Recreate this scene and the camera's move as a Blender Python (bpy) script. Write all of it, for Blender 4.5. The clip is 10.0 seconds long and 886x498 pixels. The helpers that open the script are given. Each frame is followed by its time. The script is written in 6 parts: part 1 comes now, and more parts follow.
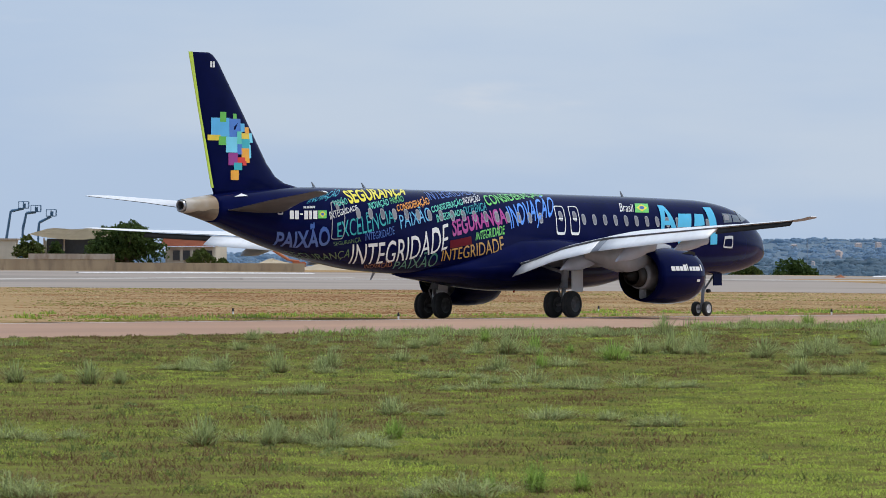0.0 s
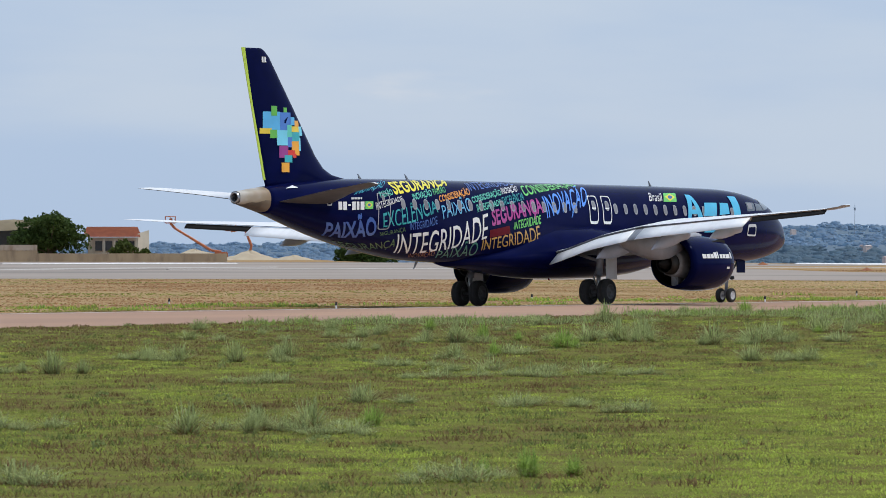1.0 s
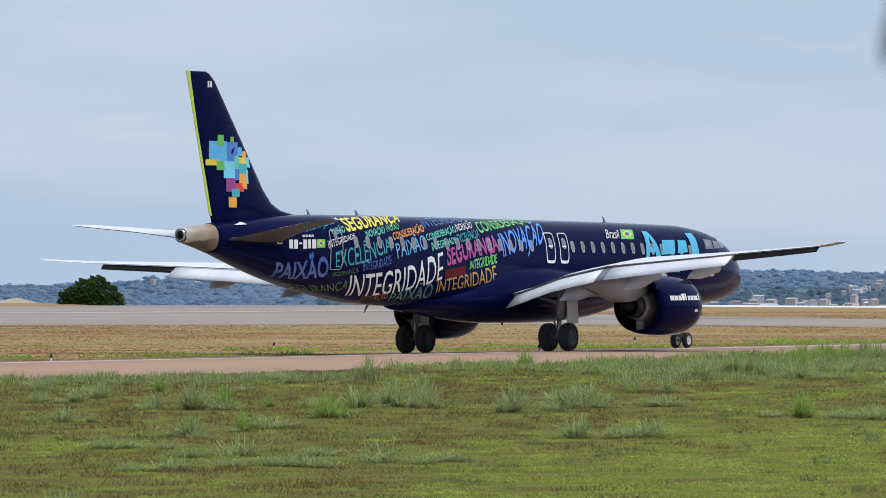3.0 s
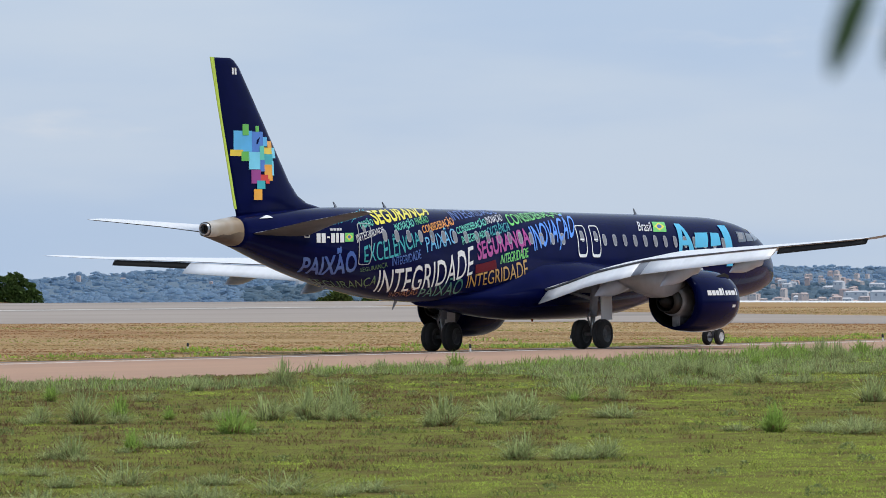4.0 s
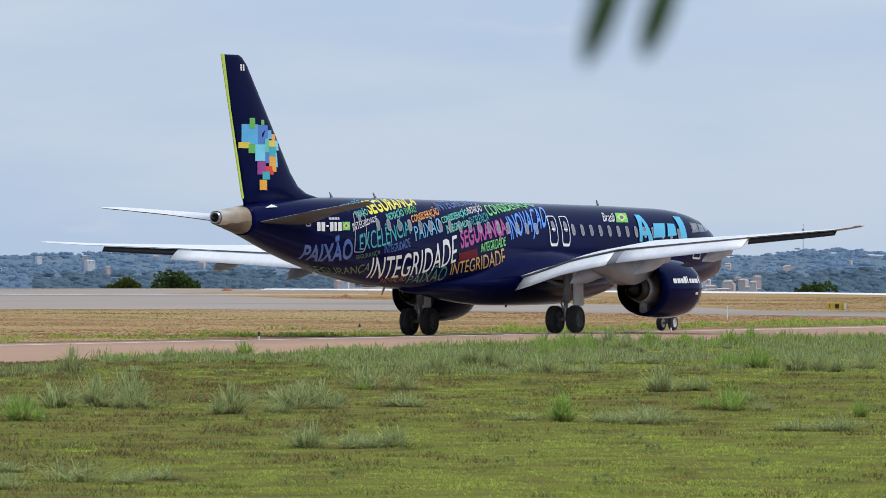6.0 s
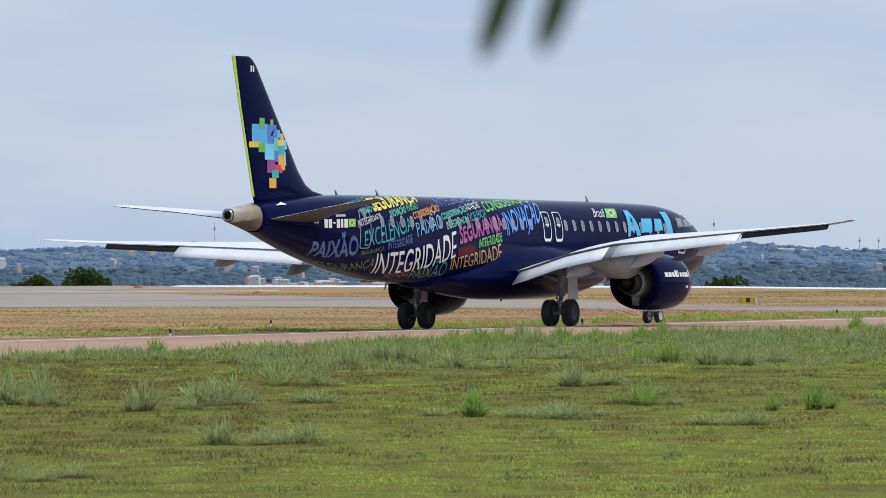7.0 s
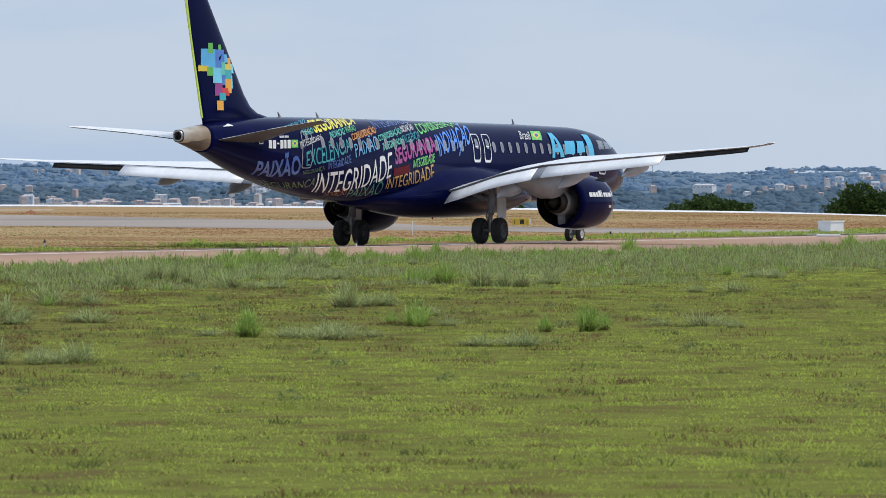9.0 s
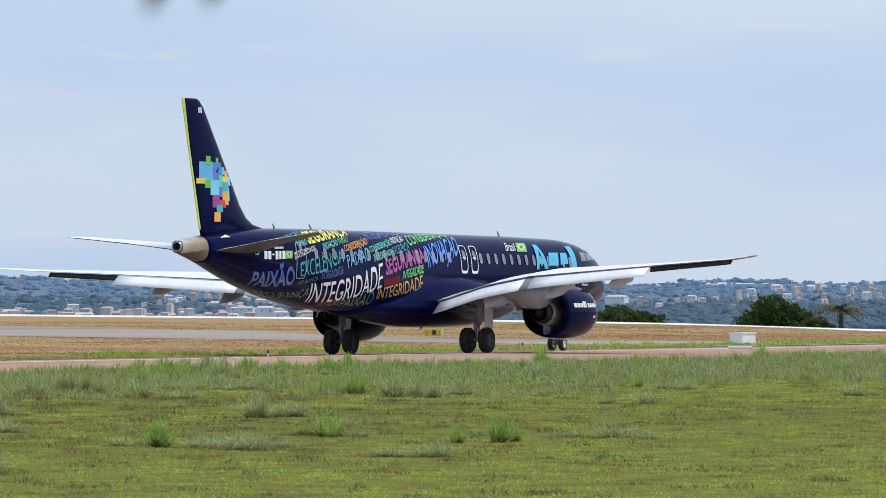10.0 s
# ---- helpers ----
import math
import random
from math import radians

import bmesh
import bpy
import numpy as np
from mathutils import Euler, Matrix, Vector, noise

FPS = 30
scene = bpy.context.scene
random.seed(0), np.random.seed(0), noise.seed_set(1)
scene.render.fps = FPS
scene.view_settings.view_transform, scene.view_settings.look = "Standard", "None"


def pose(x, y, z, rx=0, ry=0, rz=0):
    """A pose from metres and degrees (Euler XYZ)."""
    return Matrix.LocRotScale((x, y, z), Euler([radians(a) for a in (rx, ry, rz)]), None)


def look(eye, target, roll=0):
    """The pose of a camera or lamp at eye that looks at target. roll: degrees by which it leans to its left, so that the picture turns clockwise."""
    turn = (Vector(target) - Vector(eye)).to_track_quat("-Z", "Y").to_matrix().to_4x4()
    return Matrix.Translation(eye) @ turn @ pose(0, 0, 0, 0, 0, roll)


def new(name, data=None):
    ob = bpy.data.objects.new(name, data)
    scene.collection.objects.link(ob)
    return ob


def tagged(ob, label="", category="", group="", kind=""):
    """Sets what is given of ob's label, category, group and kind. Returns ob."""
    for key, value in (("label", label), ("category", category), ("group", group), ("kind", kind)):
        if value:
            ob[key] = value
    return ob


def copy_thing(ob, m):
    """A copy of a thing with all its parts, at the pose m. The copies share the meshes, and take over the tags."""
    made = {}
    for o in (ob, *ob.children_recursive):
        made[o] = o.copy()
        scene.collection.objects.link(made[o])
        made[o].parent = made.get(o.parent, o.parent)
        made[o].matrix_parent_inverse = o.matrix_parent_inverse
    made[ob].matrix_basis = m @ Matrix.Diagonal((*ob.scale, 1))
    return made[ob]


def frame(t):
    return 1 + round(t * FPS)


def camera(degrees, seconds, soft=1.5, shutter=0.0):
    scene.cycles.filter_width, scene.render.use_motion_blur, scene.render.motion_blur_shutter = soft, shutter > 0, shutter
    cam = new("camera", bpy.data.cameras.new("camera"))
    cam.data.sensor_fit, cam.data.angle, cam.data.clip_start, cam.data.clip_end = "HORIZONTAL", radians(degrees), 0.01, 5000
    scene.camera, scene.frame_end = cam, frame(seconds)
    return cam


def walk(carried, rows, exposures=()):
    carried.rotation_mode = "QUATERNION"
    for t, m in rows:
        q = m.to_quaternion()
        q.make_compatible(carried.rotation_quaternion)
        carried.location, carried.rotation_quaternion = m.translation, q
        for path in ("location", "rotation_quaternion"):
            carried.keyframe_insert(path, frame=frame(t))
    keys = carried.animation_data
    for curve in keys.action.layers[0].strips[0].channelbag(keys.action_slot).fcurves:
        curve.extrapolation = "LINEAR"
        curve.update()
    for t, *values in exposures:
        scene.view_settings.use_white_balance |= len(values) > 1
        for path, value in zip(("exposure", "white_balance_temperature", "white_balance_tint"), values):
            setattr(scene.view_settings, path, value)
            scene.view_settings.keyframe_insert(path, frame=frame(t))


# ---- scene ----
cam = camera(7.0032, 10.0, soft=0.9)
cam.data.dof.use_dof = True
cam.data.dof.focus_distance = 270.0
cam.data.dof.aperture_fstop = 12.0


def aim(x, y, pan, tilt, roll):
    """A camera pose at eye height, by compass bearing from +y, tilt and roll."""
    return pose(x, y, 2.8, 90 + tilt, 0, -pan) @ pose(0, 0, 0, 0, 0, roll)


WALK = [
    (0, aim(-44.82, -28.65, 56.975, -0.022, 0.305)),
    (0.5, aim(-45.64, -28.63, 57.304, -0.083, 0.404)),
    (1, aim(-46.47, -28.62, 57.659, -0.106, 0.017)),
    (1.5, aim(-45.08, -27.26, 58.193, -0.089, 0.029)),
    (1.75, aim(-39.18, -23.53, 58.524, -0.071, 0.145)),
    (2, aim(-32.25, -19.16, 58.982, -0.047, 0.306)),
    (2.2, aim(-26.34, -15.54, 59.251, -0.020, -0.040)),
    (3.3, aim(-10.69, -6.08, 59.959, 0.263, -0.017)),
    (3.5, aim(-6.10, -3.44, 60.021, 0.277, 0.059)),
    (3.75, aim(-2.01, -1.14, 60.203, 0.227, -0.154)),
    (4, aim(0.00, 0.00, 60.384, 0.177, -0.367)),
    (4.5, aim(0.00, 0.00, 60.960, 0.112, -0.373)),
    (5, aim(0.00, 0.00, 61.377, 0.083, -0.494)),
    (5.5, aim(0.00, 0.00, 61.791, 0.089, -0.169)),
    (6.8, aim(0.00, 0.00, 62.529, 0.055, -0.293)),
    (7, aim(0.00, 0.00, 62.756, 0.043, -0.354)),
    (7.5, aim(0.00, 0.00, 63.357, -0.045, -0.373)),
    (8, aim(0.00, 0.00, 63.831, 0.194, 0.100)),
    (8.5, aim(0.00, 0.00, 64.178, 0.003, -0.015)),
    (9, aim(0.00, 0.00, 64.541, -0.592, -0.085)),
    (9.5, aim(0.00, 0.00, 64.480, -0.148, -0.213)),
    (10, aim(0.00, 0.00, 65.236, 0.284, 0.097)),
]
walk(cam, WALK, [(0, 0.0), (3.5, 0.03), (7, 0.04), (9, 0.02), (9.5, 0.11), (10, 0.17)])

# ---- world and sun ----
SUN_EL, SUN_AZ = 62.0, 150.0
world = bpy.data.worlds.new("world")
scene.world = world
world.use_nodes = True
wn, wl = world.node_tree.nodes, world.node_tree.links
bg = wn["Background"]
sky = wn.new("ShaderNodeTexSky")
sky.sky_type, sky.sun_disc = "NISHITA", False
sky.sun_elevation, sky.sun_rotation = radians(SUN_EL), radians(SUN_AZ)
sky.air_density, sky.dust_density, sky.ozone_density = 1.0, 2.2, 1.5
tc = wn.new("ShaderNodeTexCoord")


def cloud(scale, stretch, lo, hi):
    """Soft stratus streaks, by direction."""
    mp = wn.new("ShaderNodeMapping")
    mp.inputs["Scale"].default_value = (scale, scale, scale * stretch)
    cl = wn.new("ShaderNodeTexNoise")
    cl.inputs["Scale"].default_value, cl.inputs["Detail"].default_value, cl.inputs["Roughness"].default_value = 1.0, 5, 0.5
    r = wn.new("ShaderNodeMapRange")
    r.interpolation_type = "SMOOTHSTEP"
    r.inputs[1].default_value, r.inputs[2].default_value = lo, hi
    wl.new(tc.outputs["Generated"], mp.inputs[0])
    wl.new(mp.outputs[0], cl.inputs["Vector"])
    wl.new(cl.outputs["Fac"], r.inputs[0])
    return r.outputs[0]


def sky_mix(fac, a, b):
    mx = wn.new("ShaderNodeMix")
    mx.data_type = "RGBA"
    for i, c in ((0, fac), (6, a), (7, b)):
        if isinstance(c, tuple):
            mx.inputs[i].default_value = (*c, 1)
        elif isinstance(c, float):
            mx.inputs[i].default_value = c
        else:
            wl.new(c, mx.inputs[i])
    return mx.outputs[2]


veil = sky_mix(cloud(9.0, 5.0, 0.36, 0.66), (4.5, 5.75, 7.7), (5.5, 6.45, 7.8))
puffs = sky_mix(cloud(22.0, 4.0, 0.62, 0.8), veil, (6.9, 7.25, 7.9))
wl.new(sky_mix(0.85, sky.outputs[0], puffs), bg.inputs[0])
bg.inputs[1].default_value = 0.108
sun_data = bpy.data.lights.new("sun", "SUN")
sun_data.energy, sun_data.angle, sun_data.color = 2.2, radians(14), (1.0, 0.95, 0.88)
sun = new("sun", sun_data)
az, el = radians(SUN_AZ), radians(SUN_EL)
sun.matrix_world = look((0, 0, 50), Vector((0, 0, 50)) - Vector((math.sin(az) * math.cos(el), math.cos(az) * math.cos(el), math.sin(el))))


# ---- materials ----
def material(name, base, rough=0.6, metal=0.0, second=None, scale=4.0, bump=0.0, bump_scale=40.0, coat=0.0, detail=6.0, third=None, scale2=0.6, stretch=(1, 1, 1), islands=0.0, spec=0.5, through_light=0.0):
    """A surface that varies at two scales between colours, with fine relief."""
    m = bpy.data.materials.new(name)
    m.use_nodes = True
    n, l = m.node_tree.nodes, m.node_tree.links
    b = n["Principled BSDF"]
    b.inputs["Roughness"].default_value, b.inputs["Metallic"].default_value = rough, metal
    b.inputs["Specular IOR Level"].default_value = spec
    b.inputs["Coat Weight"].default_value, b.inputs["Coat Roughness"].default_value = coat, 0.05
    t = n.new("ShaderNodeTexCoord")
    mpn = n.new("ShaderNodeMapping")
    mpn.inputs["Scale"].default_value = stretch
    l.new(t.outputs["Object"], mpn.inputs[0])
    if second is None:
        second = tuple(c * 0.86 for c in base)

    def noise_ramp(sc, lo, hi):
        x = n.new("ShaderNodeTexNoise")
        x.inputs["Scale"].default_value, x.inputs["Detail"].default_value = sc, detail
        l.new(mpn.outputs[0], x.inputs["Vector"])
        r = n.new("ShaderNodeMapRange")
        r.inputs[1].default_value, r.inputs[2].default_value = lo, hi
        l.new(x.outputs["Fac"], r.inputs[0])
        return r.outputs[0]

    def mix(fac, a, c):
        x = n.new("ShaderNodeMix")
        x.data_type = "RGBA"
        l.new(fac, x.inputs[0])
        for i, v in ((6, a), (7, c)):
            if isinstance(v, tuple):
                x.inputs[i].default_value = (*v, 1)
            else:
                l.new(v, x.inputs[i])
        return x.outputs[2]
    col = mix(noise_ramp(scale, 0.35, 0.65), base, second)
    if third is not None:
        col = mix(noise_ramp(scale2, 0.48, 0.68), col, third)
    if islands:
        g = n.new("ShaderNodeNewGeometry")
        hsv = n.new("ShaderNodeHueSaturation")
        r = n.new("ShaderNodeMapRange")
        r.inputs[3].default_value, r.inputs[4].default_value = 1 - islands, 1 + islands
        l.new(g.outputs["Random Per Island"], r.inputs[0])
        l.new(r.outputs[0], hsv.inputs["Value"])
        l.new(col, hsv.inputs["Color"])
        col = hsv.outputs[0]
    l.new(col, b.inputs["Base Color"])
    if through_light:
        tr, ms = n.new("ShaderNodeBsdfTranslucent"), n.new("ShaderNodeMixShader")
        ms.inputs[0].default_value = through_light
        l.new(col, tr.inputs["Color"])
        l.new(b.outputs[0], ms.inputs[1])
        l.new(tr.outputs[0], ms.inputs[2])
        l.new(ms.outputs[0], n["Material Output"].inputs["Surface"])
    if bump:
        x = n.new("ShaderNodeTexNoise")
        x.inputs["Scale"].default_value, x.inputs["Detail"].default_value = bump_scale, 4
        l.new(mpn.outputs[0], x.inputs["Vector"])
        bp = n.new("ShaderNodeBump")
        bp.inputs["Strength"].default_value, bp.inputs["Distance"].default_value = bump, 0.02
        l.new(x.outputs["Fac"], bp.inputs["Height"])
        l.new(bp.outputs[0], b.inputs["Normal"])
    return m


NAVY = material("navy_paint", (0.0022, 0.004, 0.036), 0.12, 0, (0.003, 0.005, 0.045), 1.2)
NAVY.node_tree.nodes["Principled BSDF"].inputs["Specular IOR Level"].default_value = 0.04
NAVY.node_tree.nodes["Principled BSDF"].inputs["Specular Tint"].default_value = (0.3, 0.45, 1.0, 1)
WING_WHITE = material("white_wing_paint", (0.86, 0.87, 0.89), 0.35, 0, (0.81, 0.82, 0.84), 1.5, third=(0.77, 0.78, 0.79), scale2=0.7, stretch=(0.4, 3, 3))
# grey paint, darkened to carry the shade under the wings too
WING_GREY = material("grey_paint_and_wing_shade", (0.24, 0.26, 0.3), 0.4, 0, (0.18, 0.19, 0.22), 1.5, stretch=(0.4, 2, 2))
# dark metal; also carries the shade of the aileron slot and engine duct
SLOT_DARK = material("dark_metal_and_recess_shade", (0.022, 0.02, 0.019), 0.7, 0, (0.014, 0.013, 0.012), 3, spec=0.2)
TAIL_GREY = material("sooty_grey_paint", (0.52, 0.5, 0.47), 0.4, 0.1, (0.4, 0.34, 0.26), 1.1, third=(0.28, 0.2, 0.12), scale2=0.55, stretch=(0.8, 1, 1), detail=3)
TAIL_BROWN = material("dark_brown_paint", (0.12, 0.085, 0.055), 0.5, 0, (0.05, 0.038, 0.03), 1.6, third=(0.2, 0.15, 0.1), scale2=0.9)
STEEL = material("brushed_steel", (0.45, 0.45, 0.46), 0.3, 0.9, (0.35, 0.35, 0.36), 8)
HOT_METAL = material("heat_stained_metal", (0.07, 0.064, 0.058), 0.5, 0.6, (0.04, 0.036, 0.032), 3)
DUCT_GREY = material("duct_grey", (0.42, 0.43, 0.46), 0.4, 0.2, (0.26, 0.27, 0.29), 3)
BLACK = material("black_interior", (0.01, 0.01, 0.011), 0.7)
RUBBER = material("tyre_rubber", (0.018, 0.018, 0.019), 0.8, 0, (0.028, 0.026, 0.024), 9, 0.3, 60)
RIM_MAT = material("painted_rim", (0.1, 0.1, 0.105), 0.5, 0.2, (0.05, 0.05, 0.05), 8)
RIM_LIGHT = material("pale_rim", (0.7, 0.7, 0.7), 0.4, 0.1, (0.5, 0.5, 0.5), 8)
GLASS_DARK = material("cockpit_glass", (0.02, 0.025, 0.03), 0.06, 0, coat=1.0)
WINDOW_SHADE = material("drawn_window_shade", (0.24, 0.23, 0.24), 0.3, 0, (0.13, 0.13, 0.15), 1.0, coat=0.4)
WINDOW_RIM = material("window_surround", (0.36, 0.37, 0.42), 0.35)


# ---- building helpers ----
def mesh_of(name, verts, faces, mats, smooth=True, index=None):
    me = bpy.data.meshes.new(name)
    me.from_pydata([tuple(v) for v in verts], [], [tuple(f) for f in faces])
    for m in (mats if isinstance(mats, (list, tuple)) else [mats]):
        me.materials.append(m)
    if smooth:
        me.polygons.foreach_set("use_smooth", [True] * len(me.polygons))
    if index is not None:
        me.polygons.foreach_set("material_index", index)
    me.update()
    return me


def fast_mesh(name, verts, tris, mats, index=None, smooth=False):
    """A mesh from numpy arrays of points and triangles or quads."""
    me = bpy.data.meshes.new(name)
    k = tris.shape[1]
    me.vertices.add(len(verts))
    me.vertices.foreach_set("co", np.asarray(verts, np.float32).ravel())
    me.loops.add(tris.size)
    me.loops.foreach_set("vertex_index", np.asarray(tris, np.int32).ravel())
    me.polygons.add(len(tris))
    me.polygons.foreach_set("loop_start", np.arange(0, tris.size, k, dtype=np.int32))
    for m in (mats if isinstance(mats, (list, tuple)) else [mats]):
        me.materials.append(m)
    if index is not None:
        me.polygons.foreach_set("material_index", np.asarray(index, np.int32))
    me.polygons.foreach_set("use_smooth", np.full(len(tris), smooth))
    me.update(calc_edges=True)
    return me


def child(name, me, parent, label=""):
    ob = new(name, me)
    ob.parent = parent
    return tagged(ob, label)


def part(name, bm, mat, parent, label="", smooth=False):
    """Links a bmesh as one mesh object under a thing or a part."""
    me = bpy.data.meshes.new(name)
    bmesh.ops.recalc_face_normals(bm, faces=bm.faces)
    bm.to_mesh(me)
    bm.free()
    for m in (mat if isinstance(mat, (list, tuple)) else [mat]):
        me.materials.append(m)
    if smooth:
        me.polygons.foreach_set("use_smooth", [True] * len(me.polygons))
    return child(name, me, parent, label)


def box(bm, x0, y0, z0, x1, y1, z1, bevel=0.0):
    r = bmesh.ops.create_cube(bm, size=1, matrix=Matrix.Translation(((x0 + x1) / 2, (y0 + y1) / 2, (z0 + z1) / 2)) @ Matrix.Diagonal((x1 - x0, y1 - y0, z1 - z0, 1)))
    if bevel:
        es = list({e for v in r["verts"] for e in v.link_edges})
        bmesh.ops.bevel(bm, geom=es, offset=bevel, segments=2, affect="EDGES")
    return bm


def rod(bm, a, b, r0, r1=None, n=10):
    a, b = Vector(a), Vector(b)
    m = Matrix.Translation((a + b) / 2) @ (b - a).to_track_quat("Z", "Y").to_matrix().to_4x4()
    bmesh.ops.create_cone(bm, cap_ends=True, segments=n, radius1=r0, radius2=r0 if r1 is None else r1, depth=(b - a).length, matrix=m)
    return bm


def lathe(profile, n=48, axis="x", c=(0, 0, 0), closed=False):
    """Points and quads of a profile of (along, radius) turned round an axis."""
    v, f = [], []
    for s, r in profile:
        for i in range(n):
            a = 2 * math.pi * i / n
            p = (s, r * math.cos(a), r * math.sin(a)) if axis == "x" else (r * math.cos(a), s, r * math.sin(a)) if axis == "y" else (r * math.cos(a), r * math.sin(a), s)
            v.append((p[0] + c[0], p[1] + c[1], p[2] + c[2]))
    m = len(profile)
    for j in range(m if closed else m - 1):
        for i in range(n):
            a, b = j * n, ((j + 1) % m) * n
            k = (i + 1) % n
            f.append((a + i, a + k, b + k, b + i))
    return v, f


def loft(rings, cap=True):
    v, f, n = [], [], len(rings[0])
    for r in rings:
        v += [tuple(p) for p in r]
    for j in range(len(rings) - 1):
        for i in range(n):
            k = (i + 1) % n
            f.append((j * n + i, j * n + k, (j + 1) * n + k, (j + 1) * n + i))
    if cap:
        f.append(tuple(range(n - 1, -1, -1)))
        f.append(tuple(range((len(rings) - 1) * n, len(rings) * n)))
    return v, f


def empty(name, at, label, category, group="", turn=0.0):
    ob = new(name)
    ob.matrix_world = pose(*at, 0, 0, turn)
    return tagged(ob, label, category, group)


# ---- the airliner ----
ST_X = (-21.4, -19.2, -18.4, -15.8, -13.3, -10.3, -7.6, -5.3, 9.1, 14.5, 16.4, 17.6, 18.6, 19.4, 19.95, 20.15)
ST_TOP = (4.52, 4.75, 4.84, 5.02, 5.07, 5.07, 5.05, 5.03, 4.90, 4.80, 4.61, 4.33, 3.98, 3.53, 3.0, 2.66)
ST_BOT = (4.04, 3.62, 3.38, 2.74, 2.26, 1.85, 1.70, 1.67, 1.63, 1.60, 1.65, 1.75, 1.90, 2.10, 2.33, 2.58)
ST_W = (0.24, 0.62, 0.75, 1.08, 1.3, 1.43, 1.5, 1.505, 1.505, 1.46, 1.27, 1.06, 0.84, 0.56, 0.28, 0.05)
FX = np.linspace(-21.4, 20.15, 600)


def smooth_line(values):
    y = np.interp(FX, ST_X, values)
    k = np.exp(-0.5 * (np.arange(-24, 25) / 9.0) ** 2)
    pad = np.concatenate([2 * y[0] - y[24:0:-1], y, 2 * y[-1] - y[-2:-26:-1]])
    out = np.convolve(pad, k / k.sum(), "valid")
    w = np.clip((FX - 18.6) / 1.0, 0, 1)
    return out * (1 - w) + y * w


F_TOP, F_BOT, F_W = smooth_line(ST_TOP), smooth_line(ST_BOT), smooth_line(ST_W)


def skin(x, deg, out=0.0):
    """A point on the fuselage at station x, at an angle from the starboard waterline upwards."""
    top, bot, w = np.interp(x, FX, F_TOP), np.interp(x, FX, F_BOT), np.interp(x, FX, F_W)
    a = radians(deg)
    c, s = math.cos(a), math.sin(a)
    zc, h = (top + bot) / 2, (top - bot) / 2
    return Vector((x, -(w + out) * math.copysign(abs(c) ** 0.8, c), zc + (h + out) * math.copysign(abs(s) ** 0.8, s)))


plane = empty("airliner", (200.5, 128.6, 0), "navy blue twin-engine airliner with colourful lettering, taxiing on the taxiway", "airplane")


def ring_at(x, n=96):
    return [skin(x, 360 * i / n) for i in range(n)]


stations = [x for x in np.linspace(-19.7, 18.6, 152)] + [18.8, 19.0, 19.2, 19.4, 19.55, 19.7, 19.82, 19.92, 20.0, 20.06, 20.11, 20.15]
v, f = loft([ring_at(x) for x in stations])
fuselage = child("fuselage", mesh_of("fuselage", v, f, NAVY), plane, "glossy navy fuselage")
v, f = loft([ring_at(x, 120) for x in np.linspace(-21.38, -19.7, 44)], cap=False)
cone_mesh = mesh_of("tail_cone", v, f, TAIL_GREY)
cone_mesh.materials.append(TAIL_BROWN)
# faces below a slanting, slightly wavy line take the dark brown
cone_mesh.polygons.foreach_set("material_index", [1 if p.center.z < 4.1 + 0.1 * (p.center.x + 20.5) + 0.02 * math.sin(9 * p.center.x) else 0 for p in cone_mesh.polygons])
tail_cone = child("tail_cone", cone_mesh, plane, "grey tail cone, dark brown in its lower half")
v, f = lathe([(-21.0, 0.15), (-21.45, 0.16), (-21.48, 0.185), (-21.45, 0.21), (-21.35, 0.23)], 32, "x", (0, 0, 4.28))
child("exhaust_ring", mesh_of("exhaust_ring", v, f, STEEL), tail_cone, "bare metal exhaust ring")
# a black disc set in the pipe stands for its inner shade
v, f = lathe([(-21.2, 0.0), (-21.2, 0.19)], 32, "x", (0, 0, 4.28))
child("exhaust_shade", mesh_of("exhaust_shade", v, f, BLACK), tail_cone, "black disc standing for the shade inside the exhaust")


def foil(le, te, thick, n=14, camber=0.0):
    """A closed aerofoil ring between two points in a plane of constant y (or z for the fin)."""
    le, te = Vector(le), Vector(te)
    c = te - le
    up = Vector((0, 0, 1))
    pts = []
    for s in (1, -1):
        ts = [0.5 * (1 - math.cos(math.pi * i / n)) for i in range(n + 1)]
        ts = ts if s == 1 else ts[-2:0:-1]
        for t in ts:
            y = 5 * thick * (0.2969 * math.sqrt(t) - 0.126 * t - 0.3516 * t * t + 0.2843 * t ** 3 - 0.1 * t ** 4) + 0.004
            pts.append(le + c * t + up * (s * y * (1.0 if s == 1 else 0.5)) * c.length)
    return pts


def foil_side(le, te, thick, n=14):
    le, te = Vector(le), Vector(te)
    c = te - le
    pts = []
    for s in (1, -1):
        ts = [0.5 * (1 - math.cos(math.pi * i / n)) for i in range(n + 1)]
        ts = ts if s == 1 else ts[-2:0:-1]
        for t in ts:
            y = 5 * thick * (0.2969 * math.sqrt(t) - 0.126 * t - 0.3516 * t * t + 0.2843 * t ** 3 - 0.1 * t ** 4) + 0.004
            pts.append(le + c * t + Vector((0, s * y * c.length, 0)))
    return pts


# fin, rudder edge, dorsal fillet
LIME_EDGE = material("lime_edge_paint", (0.55, 0.72, 0.08), 0.35)
fin_rows = [(4.6, -12.6, -19.25), (4.95, -13.1, -19.36), (5.08, -14.0, -19.4), (5.2, -14.75, -19.43), (5.45, -15.35, -19.5), (5.94, -15.9, -19.62), (7.85, -17.42, -20.14), (9.8, -19.0, -20.66), (10.05, -19.32, -20.73), (10.14, -19.55, -20.75)]
